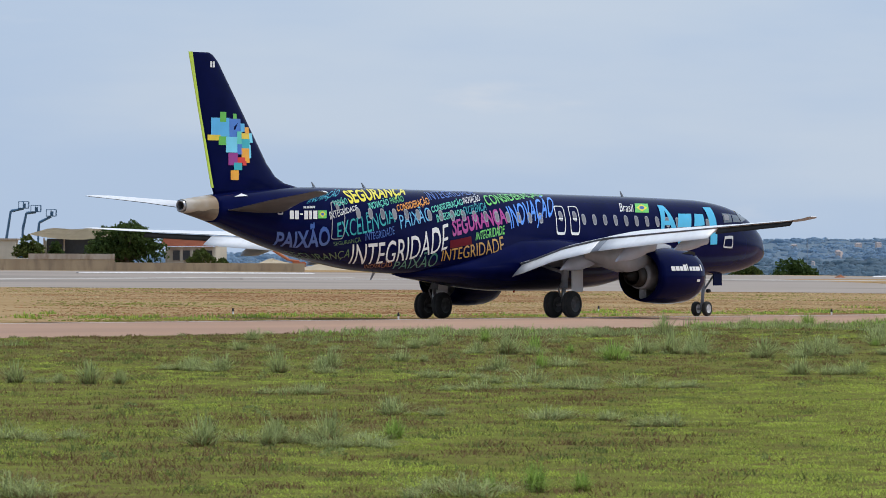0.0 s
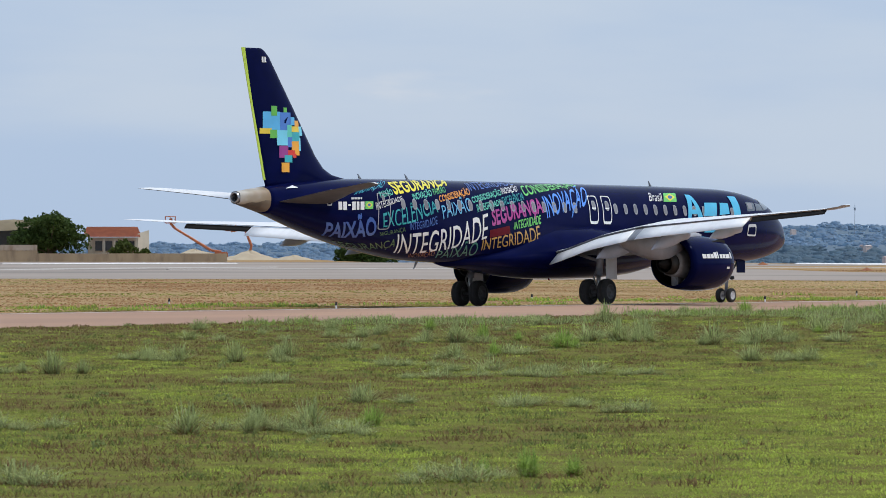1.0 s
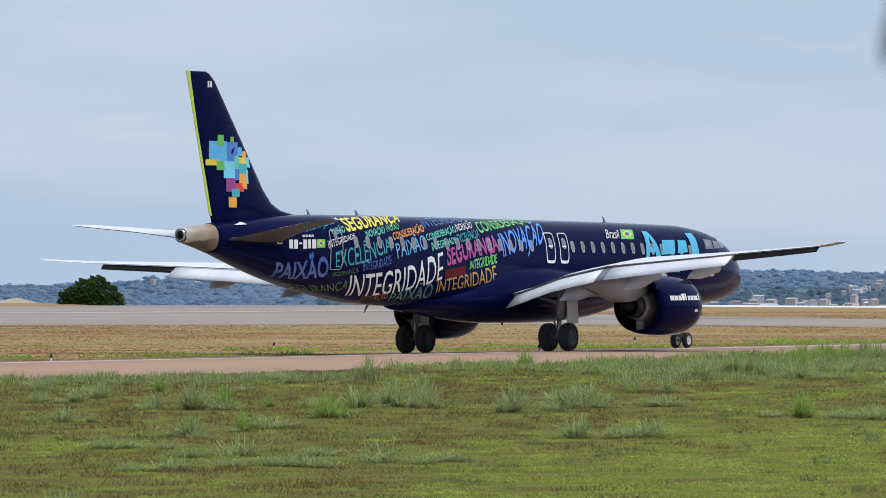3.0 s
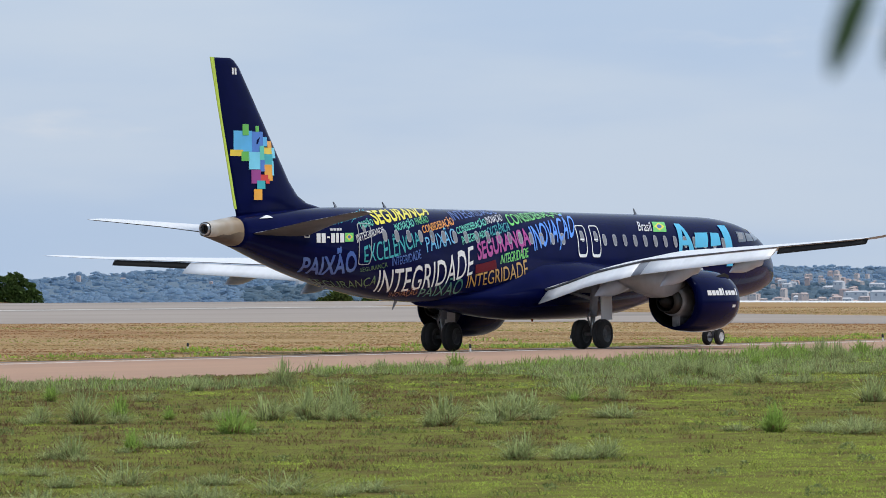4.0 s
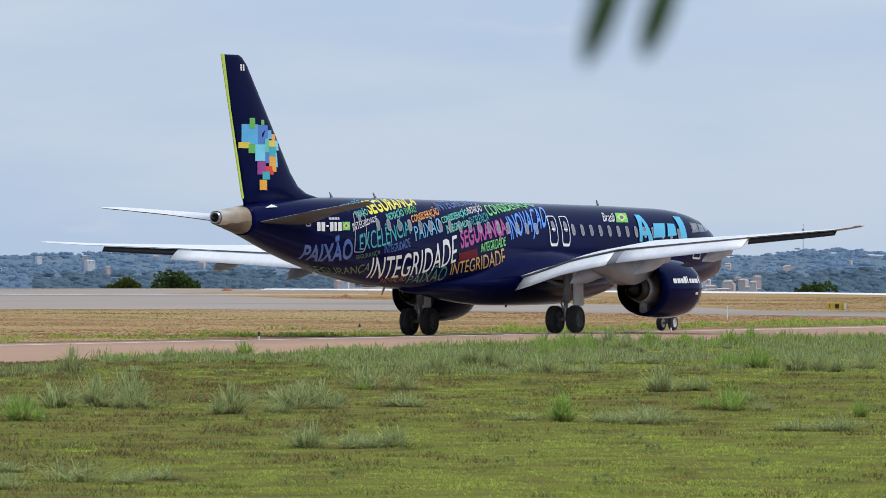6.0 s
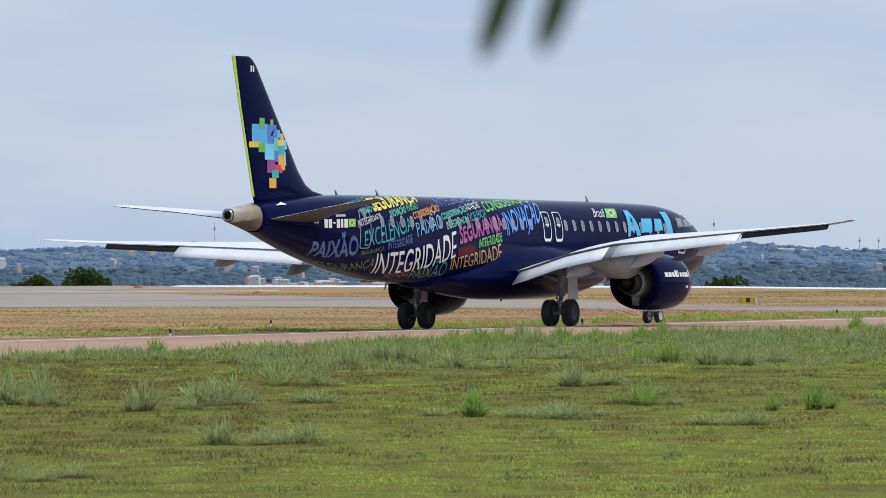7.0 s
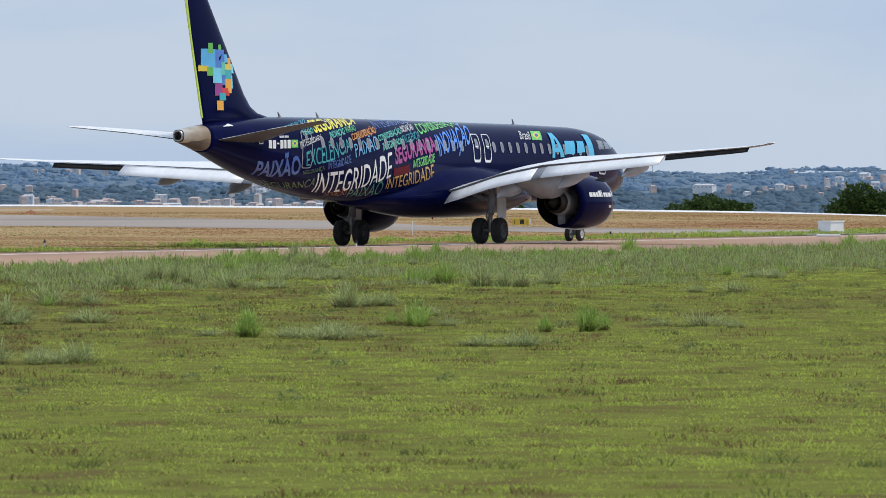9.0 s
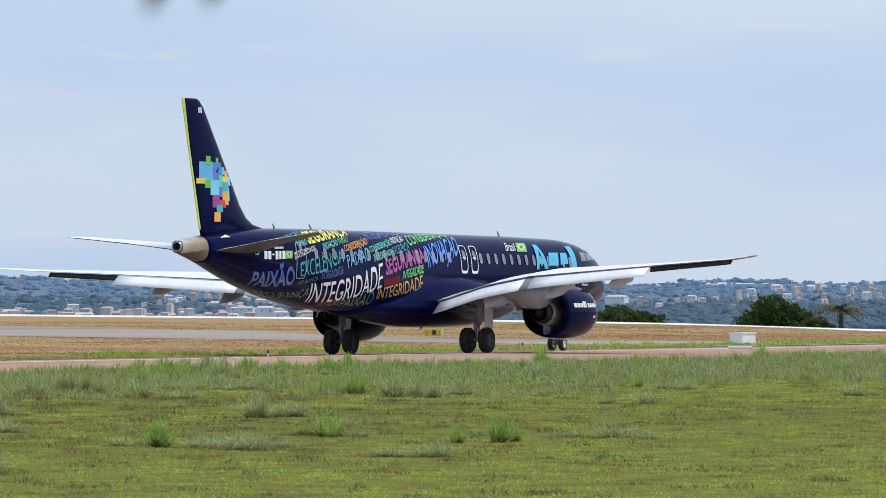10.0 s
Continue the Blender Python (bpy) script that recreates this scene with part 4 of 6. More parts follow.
def leaf_cloud(rng, lobes, count, size):
    """Leaf sprays on and in a set of lobes (x, y, z, rx, ry, rz): one quad a spray."""
    w = np.array([l[3] * l[4] + l[5] * l[3] for l in lobes])
    pick = rng.choice(len(lobes), count, p=w / w.sum())
    L = np.array(lobes)[pick]
    d = rng.normal(size=(count, 3))
    d /= np.linalg.norm(d, axis=1, keepdims=True)
    d[:, 2] = np.where(d[:, 2] < -0.55, -d[:, 2], d[:, 2])
    rad = rng.uniform(0.72, 1.08, (count, 1)) * (1 + 0.14 * np.sin(d[:, :1] * 9 + d[:, 2:] * 7 + L[:, :1]))
    p = L[:, :3] + d * L[:, 3:] * rad
    a = rng.normal(size=(count, 3)) + d * 0.6
    a /= np.linalg.norm(a, axis=1, keepdims=True)
    b = np.cross(a, rng.normal(size=(count, 3)))
    b /= np.linalg.norm(b, axis=1, keepdims=True)
    s = size * rng.uniform(0.5, 1.3, (count, 1))
    v = np.stack([p - a * s, p - b * s * 0.55, p + a * s, p + b * s * 0.55], 1).reshape(-1, 3)
    return v, np.arange(count * 4).reshape(-1, 4)


def tree(name, at, lobes, count, size, leaf, label, trunk=0.25, seed=1, turn=0.0):
    rng = np.random.default_rng(seed)
    top = empty(name, at, label, "tree" if "tree" in name else "bush", turn=turn)
    bm = bmesh.new()
    zc = min(l[2] for l in lobes)
    rod(bm, (0, 0, -0.2), (0.1 * trunk, 0, max(0.4, zc)), trunk, trunk * 0.7, 10)
    for l in lobes:
        a = Vector((0.1 * trunk, 0, max(0.3, zc * 0.8)))
        m = a.lerp(Vector(l[:3]), 0.55) + Vector((0, 0, 0.12 * l[5]))
        rod(bm, a, m, trunk * 0.5, trunk * 0.32, 7)
        rod(bm, m, l[:3], trunk * 0.32, trunk * 0.12, 6)
    part("trunk", bm, BARK, top, "brown branching trunk", True)
    v, f = leaf_cloud(rng, lobes, count, size)
    child("crown", fast_mesh("crown", v, f, leaf), top, "crown of small leaves")
    return top


def lobes_for(seed, w, h, base, n):
    rng = np.random.default_rng(seed)
    out = []
    for i in range(n):
        u = rng.uniform(-0.5, 0.5)
        k = 1 - (2 * u) ** 2 * 0.55
        rx = w * rng.uniform(0.16, 0.26)
        z = base + (h - base) * rng.uniform(0.15, 0.62) * k
        out.append((u * (w - 1.4 * rx), rng.uniform(-0.2, 0.2) * w, z, rx, rx, min(rx * rng.uniform(0.6, 0.9), (h - base) * 0.36)))
    return out


# a local frame for the far side: u to the side, v away
FAR_O, FAR_R, FAR_F = Vector((589.1, 425.9, 0)), Vector((0.545, -0.838, 0)), Vector((0.838, 0.545, 0))
FACE = math.degrees(math.atan2(-0.838, 0.545))


def beyond(u, v, z=0.0):
    p = FAR_O + FAR_R * u + FAR_F * v
    return (p.x, p.y, z)


tree("mango_tree", beyond(1.6, 0), lobes_for(3, 8.4, 7.2, 0.3, 20), 11000, 0.2, LEAF, "broad dark green tree behind the boundary wall", 0.35, 3, FACE)
tree("small_tree", beyond(-9.2, 0), lobes_for(5, 4.1, 4.9, 0.8, 9), 3000, 0.17, LEAF_WARM, "small olive green tree by the shed", 0.15, 5, FACE)
tree("small_tree", beyond(-6.2, 1), lobes_for(6, 3.4, 4.1, 0.8, 8), 2200, 0.17, LEAF, "small dark tree by the shed", 0.14, 6, FACE)
tree("shrub", beyond(9.6, -3), lobes_for(7, 4.0, 2.6, 0.2, 8), 2200, 0.16, LEAF_WARM, "leafy green shrub before the house", 0.1, 7, FACE)
tree("shrub", beyond(12.2, -3), lobes_for(8, 2.4, 2.1, 0.2, 6), 1400, 0.16, LEAF_WARM, "leafy green shrub before the house", 0.1, 8, FACE)


def on_frame(name, u, v, label, category, group=""):
    return empty(name, beyond(u, v), label, category, group, FACE)


# boundary wall in two heights
wall = on_frame("boundary_wall", 0, -14, "weathered tan boundary wall with a pale rendered top", "wall")
part("wall_panel", box(bmesh.new(), -16, -0.15, 0, 0.9, 0.15, 1.2, 0.01), WALL_PAINT, wall, "stained tan wall panel")
part("wall_top", box(bmesh.new(), -8.2, -0.2, 1.203, 0.9, 0.2, 1.8, 0.02), WALL_CAP, wall, "pale rendered wall top")
part("wall_panel", box(bmesh.new(), 0.91, -0.15, 0, 21, 0.15, 0.9, 0.01), WALL_PAINT, wall, "low stained wall panel")
part("wall_top", box(bmesh.new(), -16, -0.2, 1.203, -8.21, 0.2, 1.32, 0.02), PLASTER, wall, "pale plaster wall top")
# shed with a sagging roof
shed = on_frame("shed", -4.5, 12, "open shed with a beige sheet roof", "shed")
bm = bmesh.new()
N = 14
rows_ = []
for i in range(N + 1):
    u = -4.2 + 9.0 * i / N
    rows_.append([bm.verts.new(p) for p in ((u - 0.9 * (1 - i / N), -2.2, 3.6 + 0.9 * (i / N - 0.55) ** 2 - 0.3 * math.sin(math.pi * i / N)), (u + 1.0 - 0.6 * i / N, 1.8, 4.5 + 0.06 * math.sin(i)), (u + 1.2, 4.0, 3.6))])
for i in range(N):
    for j in range(2):
        bm.faces.new((rows_[i][j], rows_[i + 1][j], rows_[i + 1][j + 1], rows_[i][j + 1]))
bmesh.ops.solidify(bm, geom=bm.faces[:], thickness=0.08)
part("roof", bm, SHEET_ROOF, shed, "beige corrugated sheet roof")
part("back_wall", box(bmesh.new(), -3.6, 1.5, 0, 4.9, 1.7, 3.2), PLASTER, shed)
part("gable_wall", box(bmesh.new(), 3.9, -1.2, 0, 4.9, -1.0, 3.5), PLASTER, shed, "pale gable wall")
# added dark panel: the shade under the roof as a solid colour
part("bay_shade", box(bmesh.new(), -3.2, 0.6, 0, 3.8, 0.7, 3.4), GLASS_AND_BAY_SHADE, shed, "dark panel standing for the shade in the open bay")
for u in (-3.4, -1.2, 2.5):
    part("post", rod(bmesh.new(), (u, -1.6, 0), (u, -1.6, 3.5), 0.08), WALL_CAP, shed)
# house with a tiled roof
house = on_frame("house", 9.0, 4, "cream house with a terracotta tiled roof", "house")
part("wall", box(bmesh.new(), -3.4, 0, 0, 2.0, 4, 2.6), PLASTER, house, "cream plaster wall")
bm = bmesh.new()
q = [bm.verts.new(p) for p in ((2.0, -0.2, 0), (3.2, 1.0, 0), (3.2, 1.0, 3.4), (2.0, -0.2, 3.0), (2.0, 4, 0), (2.0, 4, 3.0))]
bm.faces.new((q[0], q[1], q[2], q[3])), bm.faces.new((q[1], q[4], q[5], q[2])), bm.faces.new((q[3], q[2], q[5]))
part("gable_wall", bm, PLASTER, house, "cream gable end")
bm = bmesh.new()
q = [bm.verts.new(p) for p in ((-3.9, -0.8, 2.65), (2.3, -0.8, 2.65), (1.9, 2.2, 3.75), (-3.6, 2.2, 3.75), (2.3, 5, 2.65), (-3.9, 5, 2.65))]
bm.faces.new((q[0], q[1], q[2], q[3])), bm.faces.new((q[3], q[2], q[4], q[5]))
bmesh.ops.solidify(bm, geom=bm.faces[:], thickness=0.12)
part("roof", bm, TILE, house, "terracotta tiled roof")
for u in (-2.6, -1.5, -0.4, 0.9):
    w = part("window", box(bmesh.new(), u, -0.06, 1.15, u + 0.75, -0.02, 2.2), GLASS_AND_BAY_SHADE, house, "dark window")
    part("window_frame", box(bmesh.new(), u - 0.06, -0.1, 1.08, u + 0.81, -0.062, 1.15), WALL_CAP, w)
for u in (-3.2, -1.7, -0.55, 0.65, 1.8):
    part("porch_post", box(bmesh.new(), u, -0.72, 0, u + 0.16, -0.56, 2.6), PLASTER, house)
# white building behind the small tree
hut = on_frame("white_building", -14.5, 8, "low white rendered building", "house")
part("wall", box(bmesh.new(), -2, 0, 0, 3.6, 5, 3.2), PLASTER, hut)
part("roof", box(bmesh.new(), -2.2, -0.2, 3.203, 3.8, 5.2, 3.4), WALL_CAP, hut)


# boom lifts
def boom_lift(u, v, pts, mat, label):
    """A lattice boom with a work platform at its tip: pts go from the base upwards."""
    ob = on_frame("boom_lift", u, v, label, "boom lift", "boom lifts on the building site")
    part("base", box(bmesh.new(), -0.8, -0.6, 0, 0.8, 0.6, 0.9, 0.1), mat, ob)
    for a, b in zip(pts[:-1], pts[1:]):
        part("boom_section", rod(bmesh.new(), a, b, 0.17, 0.13, 6), mat, ob)
    x, y, z = pts[-1]
    bm = bmesh.new()
    box(bm, x - 0.6, y - 0.3, z, x + 0.6, y + 0.3, z + 0.1)
    rod(bm, (x - 0.6, y + 0.3, z + 0.1), (x - 0.6, y + 0.3, z + 0.8), 0.04, n=6)
    rod(bm, (x + 0.6, y + 0.3, z + 0.1), (x + 0.6, y + 0.3, z + 0.8), 0.04, n=6)
    for dx in (-0.55, 0.0, 0.55):
        rod(bm, (x + dx, y - 0.38, z + 0.1), (x + dx, y - 0.38, z + 0.8), 0.04, n=6)
    rod(bm, (x - 0.6, y - 0.38, z + 0.8), (x + 0.6, y - 0.38, z + 0.8), 0.04, n=6)
    box(bm, x - 0.1, y - 0.3, z + 0.1, x + 0.25, y + 0.1, z + 0.6)
    part("work_platform", bm, mat, ob, "railed work platform")


boom_lift(-14.2, 60, [(0, 0, 0.9), (-0.9, 0, 2.6), (-0.3, 0, 6.6), (1.2, 0, 6.9)], LIFT_BLUE, "blue-grey boom lift with its platform raised")
boom_lift(-13.3, 62, [(0, 0, 0.9), (0.1, 0, 4.5), (0.5, 0, 6.4), (1.6, 0, 6.5)], LIFT_BLUE, "blue-grey boom lift with its platform raised")
boom_lift(-11.3, 60, [(0, 0, 0.9), (0.0, 0, 4.0), (0.1, 0, 5.3), (1.5, 0, 6.0)], LIFT_BLUE, "blue-grey boom lift with its platform raised")
boom_lift(19.0, 60, [(0, 0, 0.9), (-1.2, 0, 1.1), (-5.3, 0, 3.6), (-5.9, 0, 4.2)], LIFT_ORANGE, "orange boom lift with a slanting boom")
boom_lift(22.4, 55, [(0, 0, 0.9), (0.2, 0, 1.6), (-0.6, 0, 3.6), (-2.2, 0, 3.3)], LIFT_ORANGE, "orange boom lift with a folded boom")
# sand heaps
for u, v, w, h, sd in ((16.5, 40, 9.0, 1.25, 1), (22.5, 44, 7.0, 1.1, 2), (27.5, 46, 5.0, 0.6, 3)):
    vv, ff, n = [], [], 28
    for j in range(9):
        for i in range(n):
            a = 2 * math.pi * i / n
            r = j / 8
            vv.append((w / 2 * r * math.cos(a), w / 2.4 * r * math.sin(a), max(0, h * (1 - r) ** 0.9 * (1 + 0.3 * noise.noise((math.cos(a) * 2, r * 3, sd))))))
    for j in range(8):
        for i in range(n):
            k = (i + 1) % n
            ff.append((j * n + i, j * n + k, (j + 1) * n + k, (j + 1) * n + i))
    ob = tagged(new("sand_heap", mesh_of("sand_heap", vv, ff, SAND)), "heap of pale sand on the building site", "sand heap", "sand heaps")
    ob.matrix_world = pose(*beyond(u, v), 0, 0, FACE)

# trees along the far runway edge
FACE2 = -63.0


def on_land(x, y):
    return (x, y, 0.0 if math.hypot(x, y) < field_end(math.degrees(math.atan2(x, y))) else terrain(x, y))


tree("round_tree", on_land(612, 398), lobes_for(11, 6.2, 6.2, 0.6, 13), 6500, 0.2, LEAF, "round dark green tree beside the runway", 0.3, 11, FACE2)
tree("shrub", on_land(600, 353), lobes_for(12, 3.4, 1.5, 0.05, 10), 1600, 0.17, LEAF_WARM, "low green bush beside the runway", 0.1, 12, FACE2)
tree("shrub", on_land(634, 367), lobes_for(13, 5.4, 3.9, 0.05, 12), 4200, 0.17, LEAF, "low dark bush beside the runway", 0.1, 13, FACE2)
tree("acacia_tree", on_land(506.8, 218.8), lobes_for(14, 7.2, 2.2, 0.05, 16), 6000, 0.16, LEAF, "low spreading dark green tree at the field edge", 0.15, 14, FACE2)
tree("acacia_tree", on_land(474.3, 192.9), lobes_for(15, 6.4, 3.3, 0.05, 18), 7500, 0.15, LEAF, "spreading dark green tree beside a palm", 0.2, 15, FACE2)
tree("acacia_tree", on_land(472.5, 189.3), lobes_for(16, 3.0, 2.6, 0.05, 12), 4500, 0.15, LEAF_WARM, "spreading olive green tree beside a palm", 0.18, 16, FACE2)
tree("acacia_tree", on_land(575, 268), lobes_for(17, 5.5, 3.6, 0.05, 12), 4000, 0.16, LEAF, "low dark tree at the field edge", 0.15, 17, FACE2)
# palm
palm = empty("palm_tree", on_land(467.6, 185.3), "palm tree with arching browned fronds", "tree")
part("trunk", rod(bmesh.new(), (0, 0, -0.1), (0.05, 0, 2.1), 0.2, 0.15), BARK, palm, "short rough trunk", True)
rng = np.random.default_rng(4)
for k in range(32):
    a = 2 * math.pi * k / 32 + rng.uniform(-0.2, 0.2)
    up, ln = rng.uniform(0.3, 1.5), rng.uniform(1.5, 2.1)
    vv, ff = [], []
    prev = None
    pts = [Vector((math.cos(a) * ln * t * math.cos(up * (1 - t)), math.sin(a) * ln * t * math.cos(up * (1 - t)), 2.1 + ln * t * math.sin(up) - 0.75 * ln * t * t)) for t in np.linspace(0, 1, 12)]
    side = Vector((-math.sin(a), math.cos(a), 0))
    for i in range(1, 12):
        d = (pts[i] - pts[i - 1]).normalized()
        for s in (-1, 1):
            tip = pts[i] + side * s * 0.42 * math.sin(math.pi * (0.15 + 0.8 * i / 12)) + d * 0.22 - Vector((0, 0, 0.14))
            b = len(vv)
            vv += [pts[i], pts[i] + d * 0.14, tip]
            ff.append((b, b + 1, b + 2))
        b = len(vv)
        vv += [pts[i - 1] + side * 0.015, pts[i - 1] - side * 0.015, pts[i] - side * 0.012, pts[i] + side * 0.012]
        ff.append((b, b + 1, b + 2, b + 3))
    child("frond", mesh_of("frond", vv, ff, PALM_LEAF, False), palm, "arching feathery frond")

# airfield signs and boxes
SIGN_YELLOW = material("yellow_sign_face", (0.75, 0.52, 0.05), 0.5)
SIGN_BLACK = material("black_sign_paint", (0.02, 0.02, 0.02), 0.5)
CONCRETE = material("white_painted_concrete", (0.88, 0.88, 0.87), 0.8, 0, (0.78, 0.78, 0.77), 1.5)
sign = empty("taxiway_sign", (357.6, 165.5, field_z(165.5)), "low yellow taxiway guidance sign on the grass", "sign", turn=-65)
part("sign_box", box(bmesh.new(), -0.52, -0.1, 0.1, 0.52, 0.1, 0.46, 0.02), SIGN_YELLOW, sign, "yellow sign box")
for x0, x1 in ((-0.4, -0.36), (-0.1, 0.12), (0.27, 0.3)):
    part("sign_bar", box(bmesh.new(), x0, -0.106, 0.16, x1, -0.102, 0.4), SIGN_BLACK, sign, "plain black bar on the sign")
part("sign_panel", box(bmesh.new(), 0.4, -0.112, 0.12, 0.52, -0.107, 0.45), CONCRETE, sign, "white end panel")
for x in (-0.4, 0.4):
    part("sign_leg", box(bmesh.new(), x - 0.03, -0.03, 0, x + 0.03, 0.03, 0.1), CONCRETE, sign)
cab = empty("equipment_box", (341, 140.5, field_z(140.5)), "plain white equipment box beside the taxiway", "equipment box", turn=-14.0)
part("body", box(bmesh.new(), -0.58, -0.4, 0.0, 0.58, 0.4, 0.52, 0.02), CONCRETE, cab, "white painted body")
part("lid", box(bmesh.new(), -0.62, -0.44, 0.522, 0.62, 0.44, 0.58, 0.01), CONCRETE, cab, "white lid")
slab_ob = empty("concrete_slab", (299, 123.3, -0.02), "small white concrete slab in the ground", "slab", turn=-67.6)
part("slab_top", box(bmesh.new(), -0.55, -0.6, 0, 0.55, 0.6, 0.1, 0.02), CONCRETE, slab_ob)
for x, y, s in ((460, 252, 0.55), (548, 312, 0.6)):
    vv, ff, n = [], [], 18
    for j in range(6):
        for i in range(n):
            a = 2 * math.pi * i / n
            r = j / 5
            vv.append((x + s * r * math.cos(a), y + s * r * math.sin(a), field_z(y) + s * 0.45 * (1 - r) * (1 + 0.4 * noise.noise((a, r, x)))))
    for j in range(5):
        for i in range(n):
            k = (i + 1) % n
            ff.append((j * n + i, j * n + k, (j + 1) * n + k, (j + 1) * n + i))
    tagged(new("earth_mound", mesh_of("earth_mound", vv, ff, RED_EARTH)), "small mound of red earth on the grass", "earth mound", "earth mounds")

# edge markers beside the taxiway
MARK_BLACK = material("marker_black", (0.02, 0.02, 0.022), 0.6)


def edge_marker(at, h):
    ob = empty("edge_marker", at, "small black and white taxiway edge marker", "marker", "edge markers")
    part("stake", rod(bmesh.new(), (0, 0, 0), (0, 0, h * 0.55), 0.035, n=8), CONCRETE, ob, "white stake")
    part("cap", rod(bmesh.new(), (0, 0, h * 0.5), (0, 0, h), 0.055, 0.035, 8), MARK_BLACK, ob, "black cap")
    return ob


first = edge_marker((190.4, 126.3, field_z(126.3) - 0.015), 0.28)
for x, y in ((224.1, 126.3), (257.3, 126.3), (157, 126.3), (209, 147.0), (237.6, 146.4), (265.3, 144.7), (312.5, 140.0)):
    copy_thing(first, pose(x, y, field_z(y) - 0.015))

post = empty("marker_post", (315, 151.6, field_z(151.6)), "slim white marker post in the dry grass", "post")
part("pole", rod(bmesh.new(), (0, 0, 0), (0, 0, 0.62), 0.03, 0.025, 8), CONCRETE, post, "slim white pole")
part("cap", rod(bmesh.new(), (0, 0, 0.62), (0, 0, 0.66), 0.035, 0.02, 8), CONCRETE, post)

# radio masts on the hills
MAST = material("grey_mast_steel", (0.35, 0.38, 0.42), 0.6, 0.3)
for a, r, h in ((60.95, 3900, 20), (66.05, 3800, 15), (66.2, 3800, 15), (64.9, 4000, 22), (59.9, 2900, 16)):
    x, y = r * math.sin(radians(a)), r * math.cos(radians(a))
    z = terrain(x, y)
    mast = empty("radio_mast", (x, y, z - 0.5), "slender grey radio mast on the wooded hill", "mast", "radio masts")
    part("shaft", rod(bmesh.new(), (0, 0, 0), (0, 0, h), 0.22, 0.1, 6), MAST, mast)
    part("antenna_head", box(bmesh.new(), -0.4, -0.4, h * 0.8, 0.4, 0.4, h * 0.88), MAST, mast)

# town houses scattered over the hills
# wall, roof and pane colours are paled to hold the distance haze
HAZE_WALL = [material("haze_paled_town_wall", c, 0.9, 0, tuple(k * 0.85 for k in c), 0.05) for c in ((0.72, 0.62, 0.57), (0.66, 0.53, 0.48), (0.74, 0.73, 0.74), (0.64, 0.48, 0.43))]
HAZE_ROOF = [material("haze_paled_town_roof", c, 0.9) for c in ((0.52, 0.4, 0.37), (0.52, 0.43, 0.4), (0.57, 0.57, 0.59))]
HAZE_PANE = material("haze_paled_town_window", (0.32, 0.34, 0.38), 0.7)


def town_house(w, d, h, wall_m, roof_m):
    ob = empty("town_house", (0, 0, -100), "small town house on the distant hill, haze put into its pale colours", "house", "houses of the distant town")
    part("wall", box(bmesh.new(), -w / 2, -d / 2, -7, w / 2, d / 2, h), wall_m, ob)
    bm = bmesh.new()
    q = [bm.verts.new(p) for p in ((-w * 0.52, -d * 0.53, h), (w * 0.52, -d * 0.53, h), (w * 0.52, d * 0.53, h), (-w * 0.52, d * 0.53, h), (-w * 0.4, 0, h + d * 0.16), (w * 0.4, 0, h + d * 0.16))]
    for a in ((0, 1, 5, 4), (2, 3, 4, 5), (1, 2, 5), (3, 0, 4), (3, 2, 1, 0)):
        bm.faces.new([q[i] for i in a])
    part("roof", bm, roof_m, ob)
    for i in range(max(2, int(w / 4))):
        x = -w / 2 + w * (i + 0.5) / max(2, int(w / 4))
        part("window", box(bmesh.new(), x - 0.6, -d / 2 - 0.05, h * 0.4, x + 0.6, -d / 2 - 0.01, h * 0.75), HAZE_PANE, ob)
    return ob


kinds = [town_house(6, 6, 3.2, HAZE_WALL[0], HAZE_ROOF[0]), town_house(8, 6.5, 3.4, HAZE_WALL[1], HAZE_ROOF[1]), town_house(9, 7, 4.5, HAZE_WALL[2], HAZE_ROOF[2]), town_house(5, 5, 4.2, HAZE_WALL[3], HAZE_ROOF[0]), town_house(20, 9, 4, HAZE_WALL[2], HAZE_ROOF[2])]
spots, homes = 0, []
while spots < 165:
    a, r = rng.uniform(56.5, 70.5), rng.uniform(3000, 4150)
    if a < 57.3 or (a < 61.2 and rng.uniform() < 0.82) or (64.4 < a < 66.5 and rng.uniform() < 0.9):
        continue
    x, y = r * math.sin(radians(a)), r * math.cos(radians(a))
    if noise.noise((a * 0.9, r * 0.0016, 1.5)) < -0.08:
        continue
    k = int(rng.choice(5, p=[0.3, 0.27, 0.14, 0.25, 0.04]))
    m = pose(x, y, terrain(x, y) + rng.uniform(1.0, 3.8), 0, 0, -a + rng.uniform(-35, 35)) @ Matrix.Scale(rng.uniform(0.45, 0.8), 4)
    if spots < 5:
        kinds[spots].matrix_world = m
    else:
        copy_thing(kinds[k], m)
    homes.append((x, y, a))
    spots += 1

# nearer pale houses at the foot of the hill
for i in range(130):
    a, r = rng.uniform(61.2, 64.6), rng.uniform(2250, 2750)
    x, y = r * math.sin(radians(a)), r * math.cos(radians(a))
    copy_thing(kinds[int(rng.choice(4, p=[0.4, 0.34, 0.2, 0.06]))], pose(x, y, terrain(x, y) + rng.uniform(0.8, 4.6), 0, 0, -a + rng.uniform(-35, 35)) @ Matrix.Diagonal((*([rng.uniform(0.6, 1.0)] * 2), rng.uniform(0.5, 0.85), 1)))
    if i % 3 == 0:
        homes.append((x, y, a))

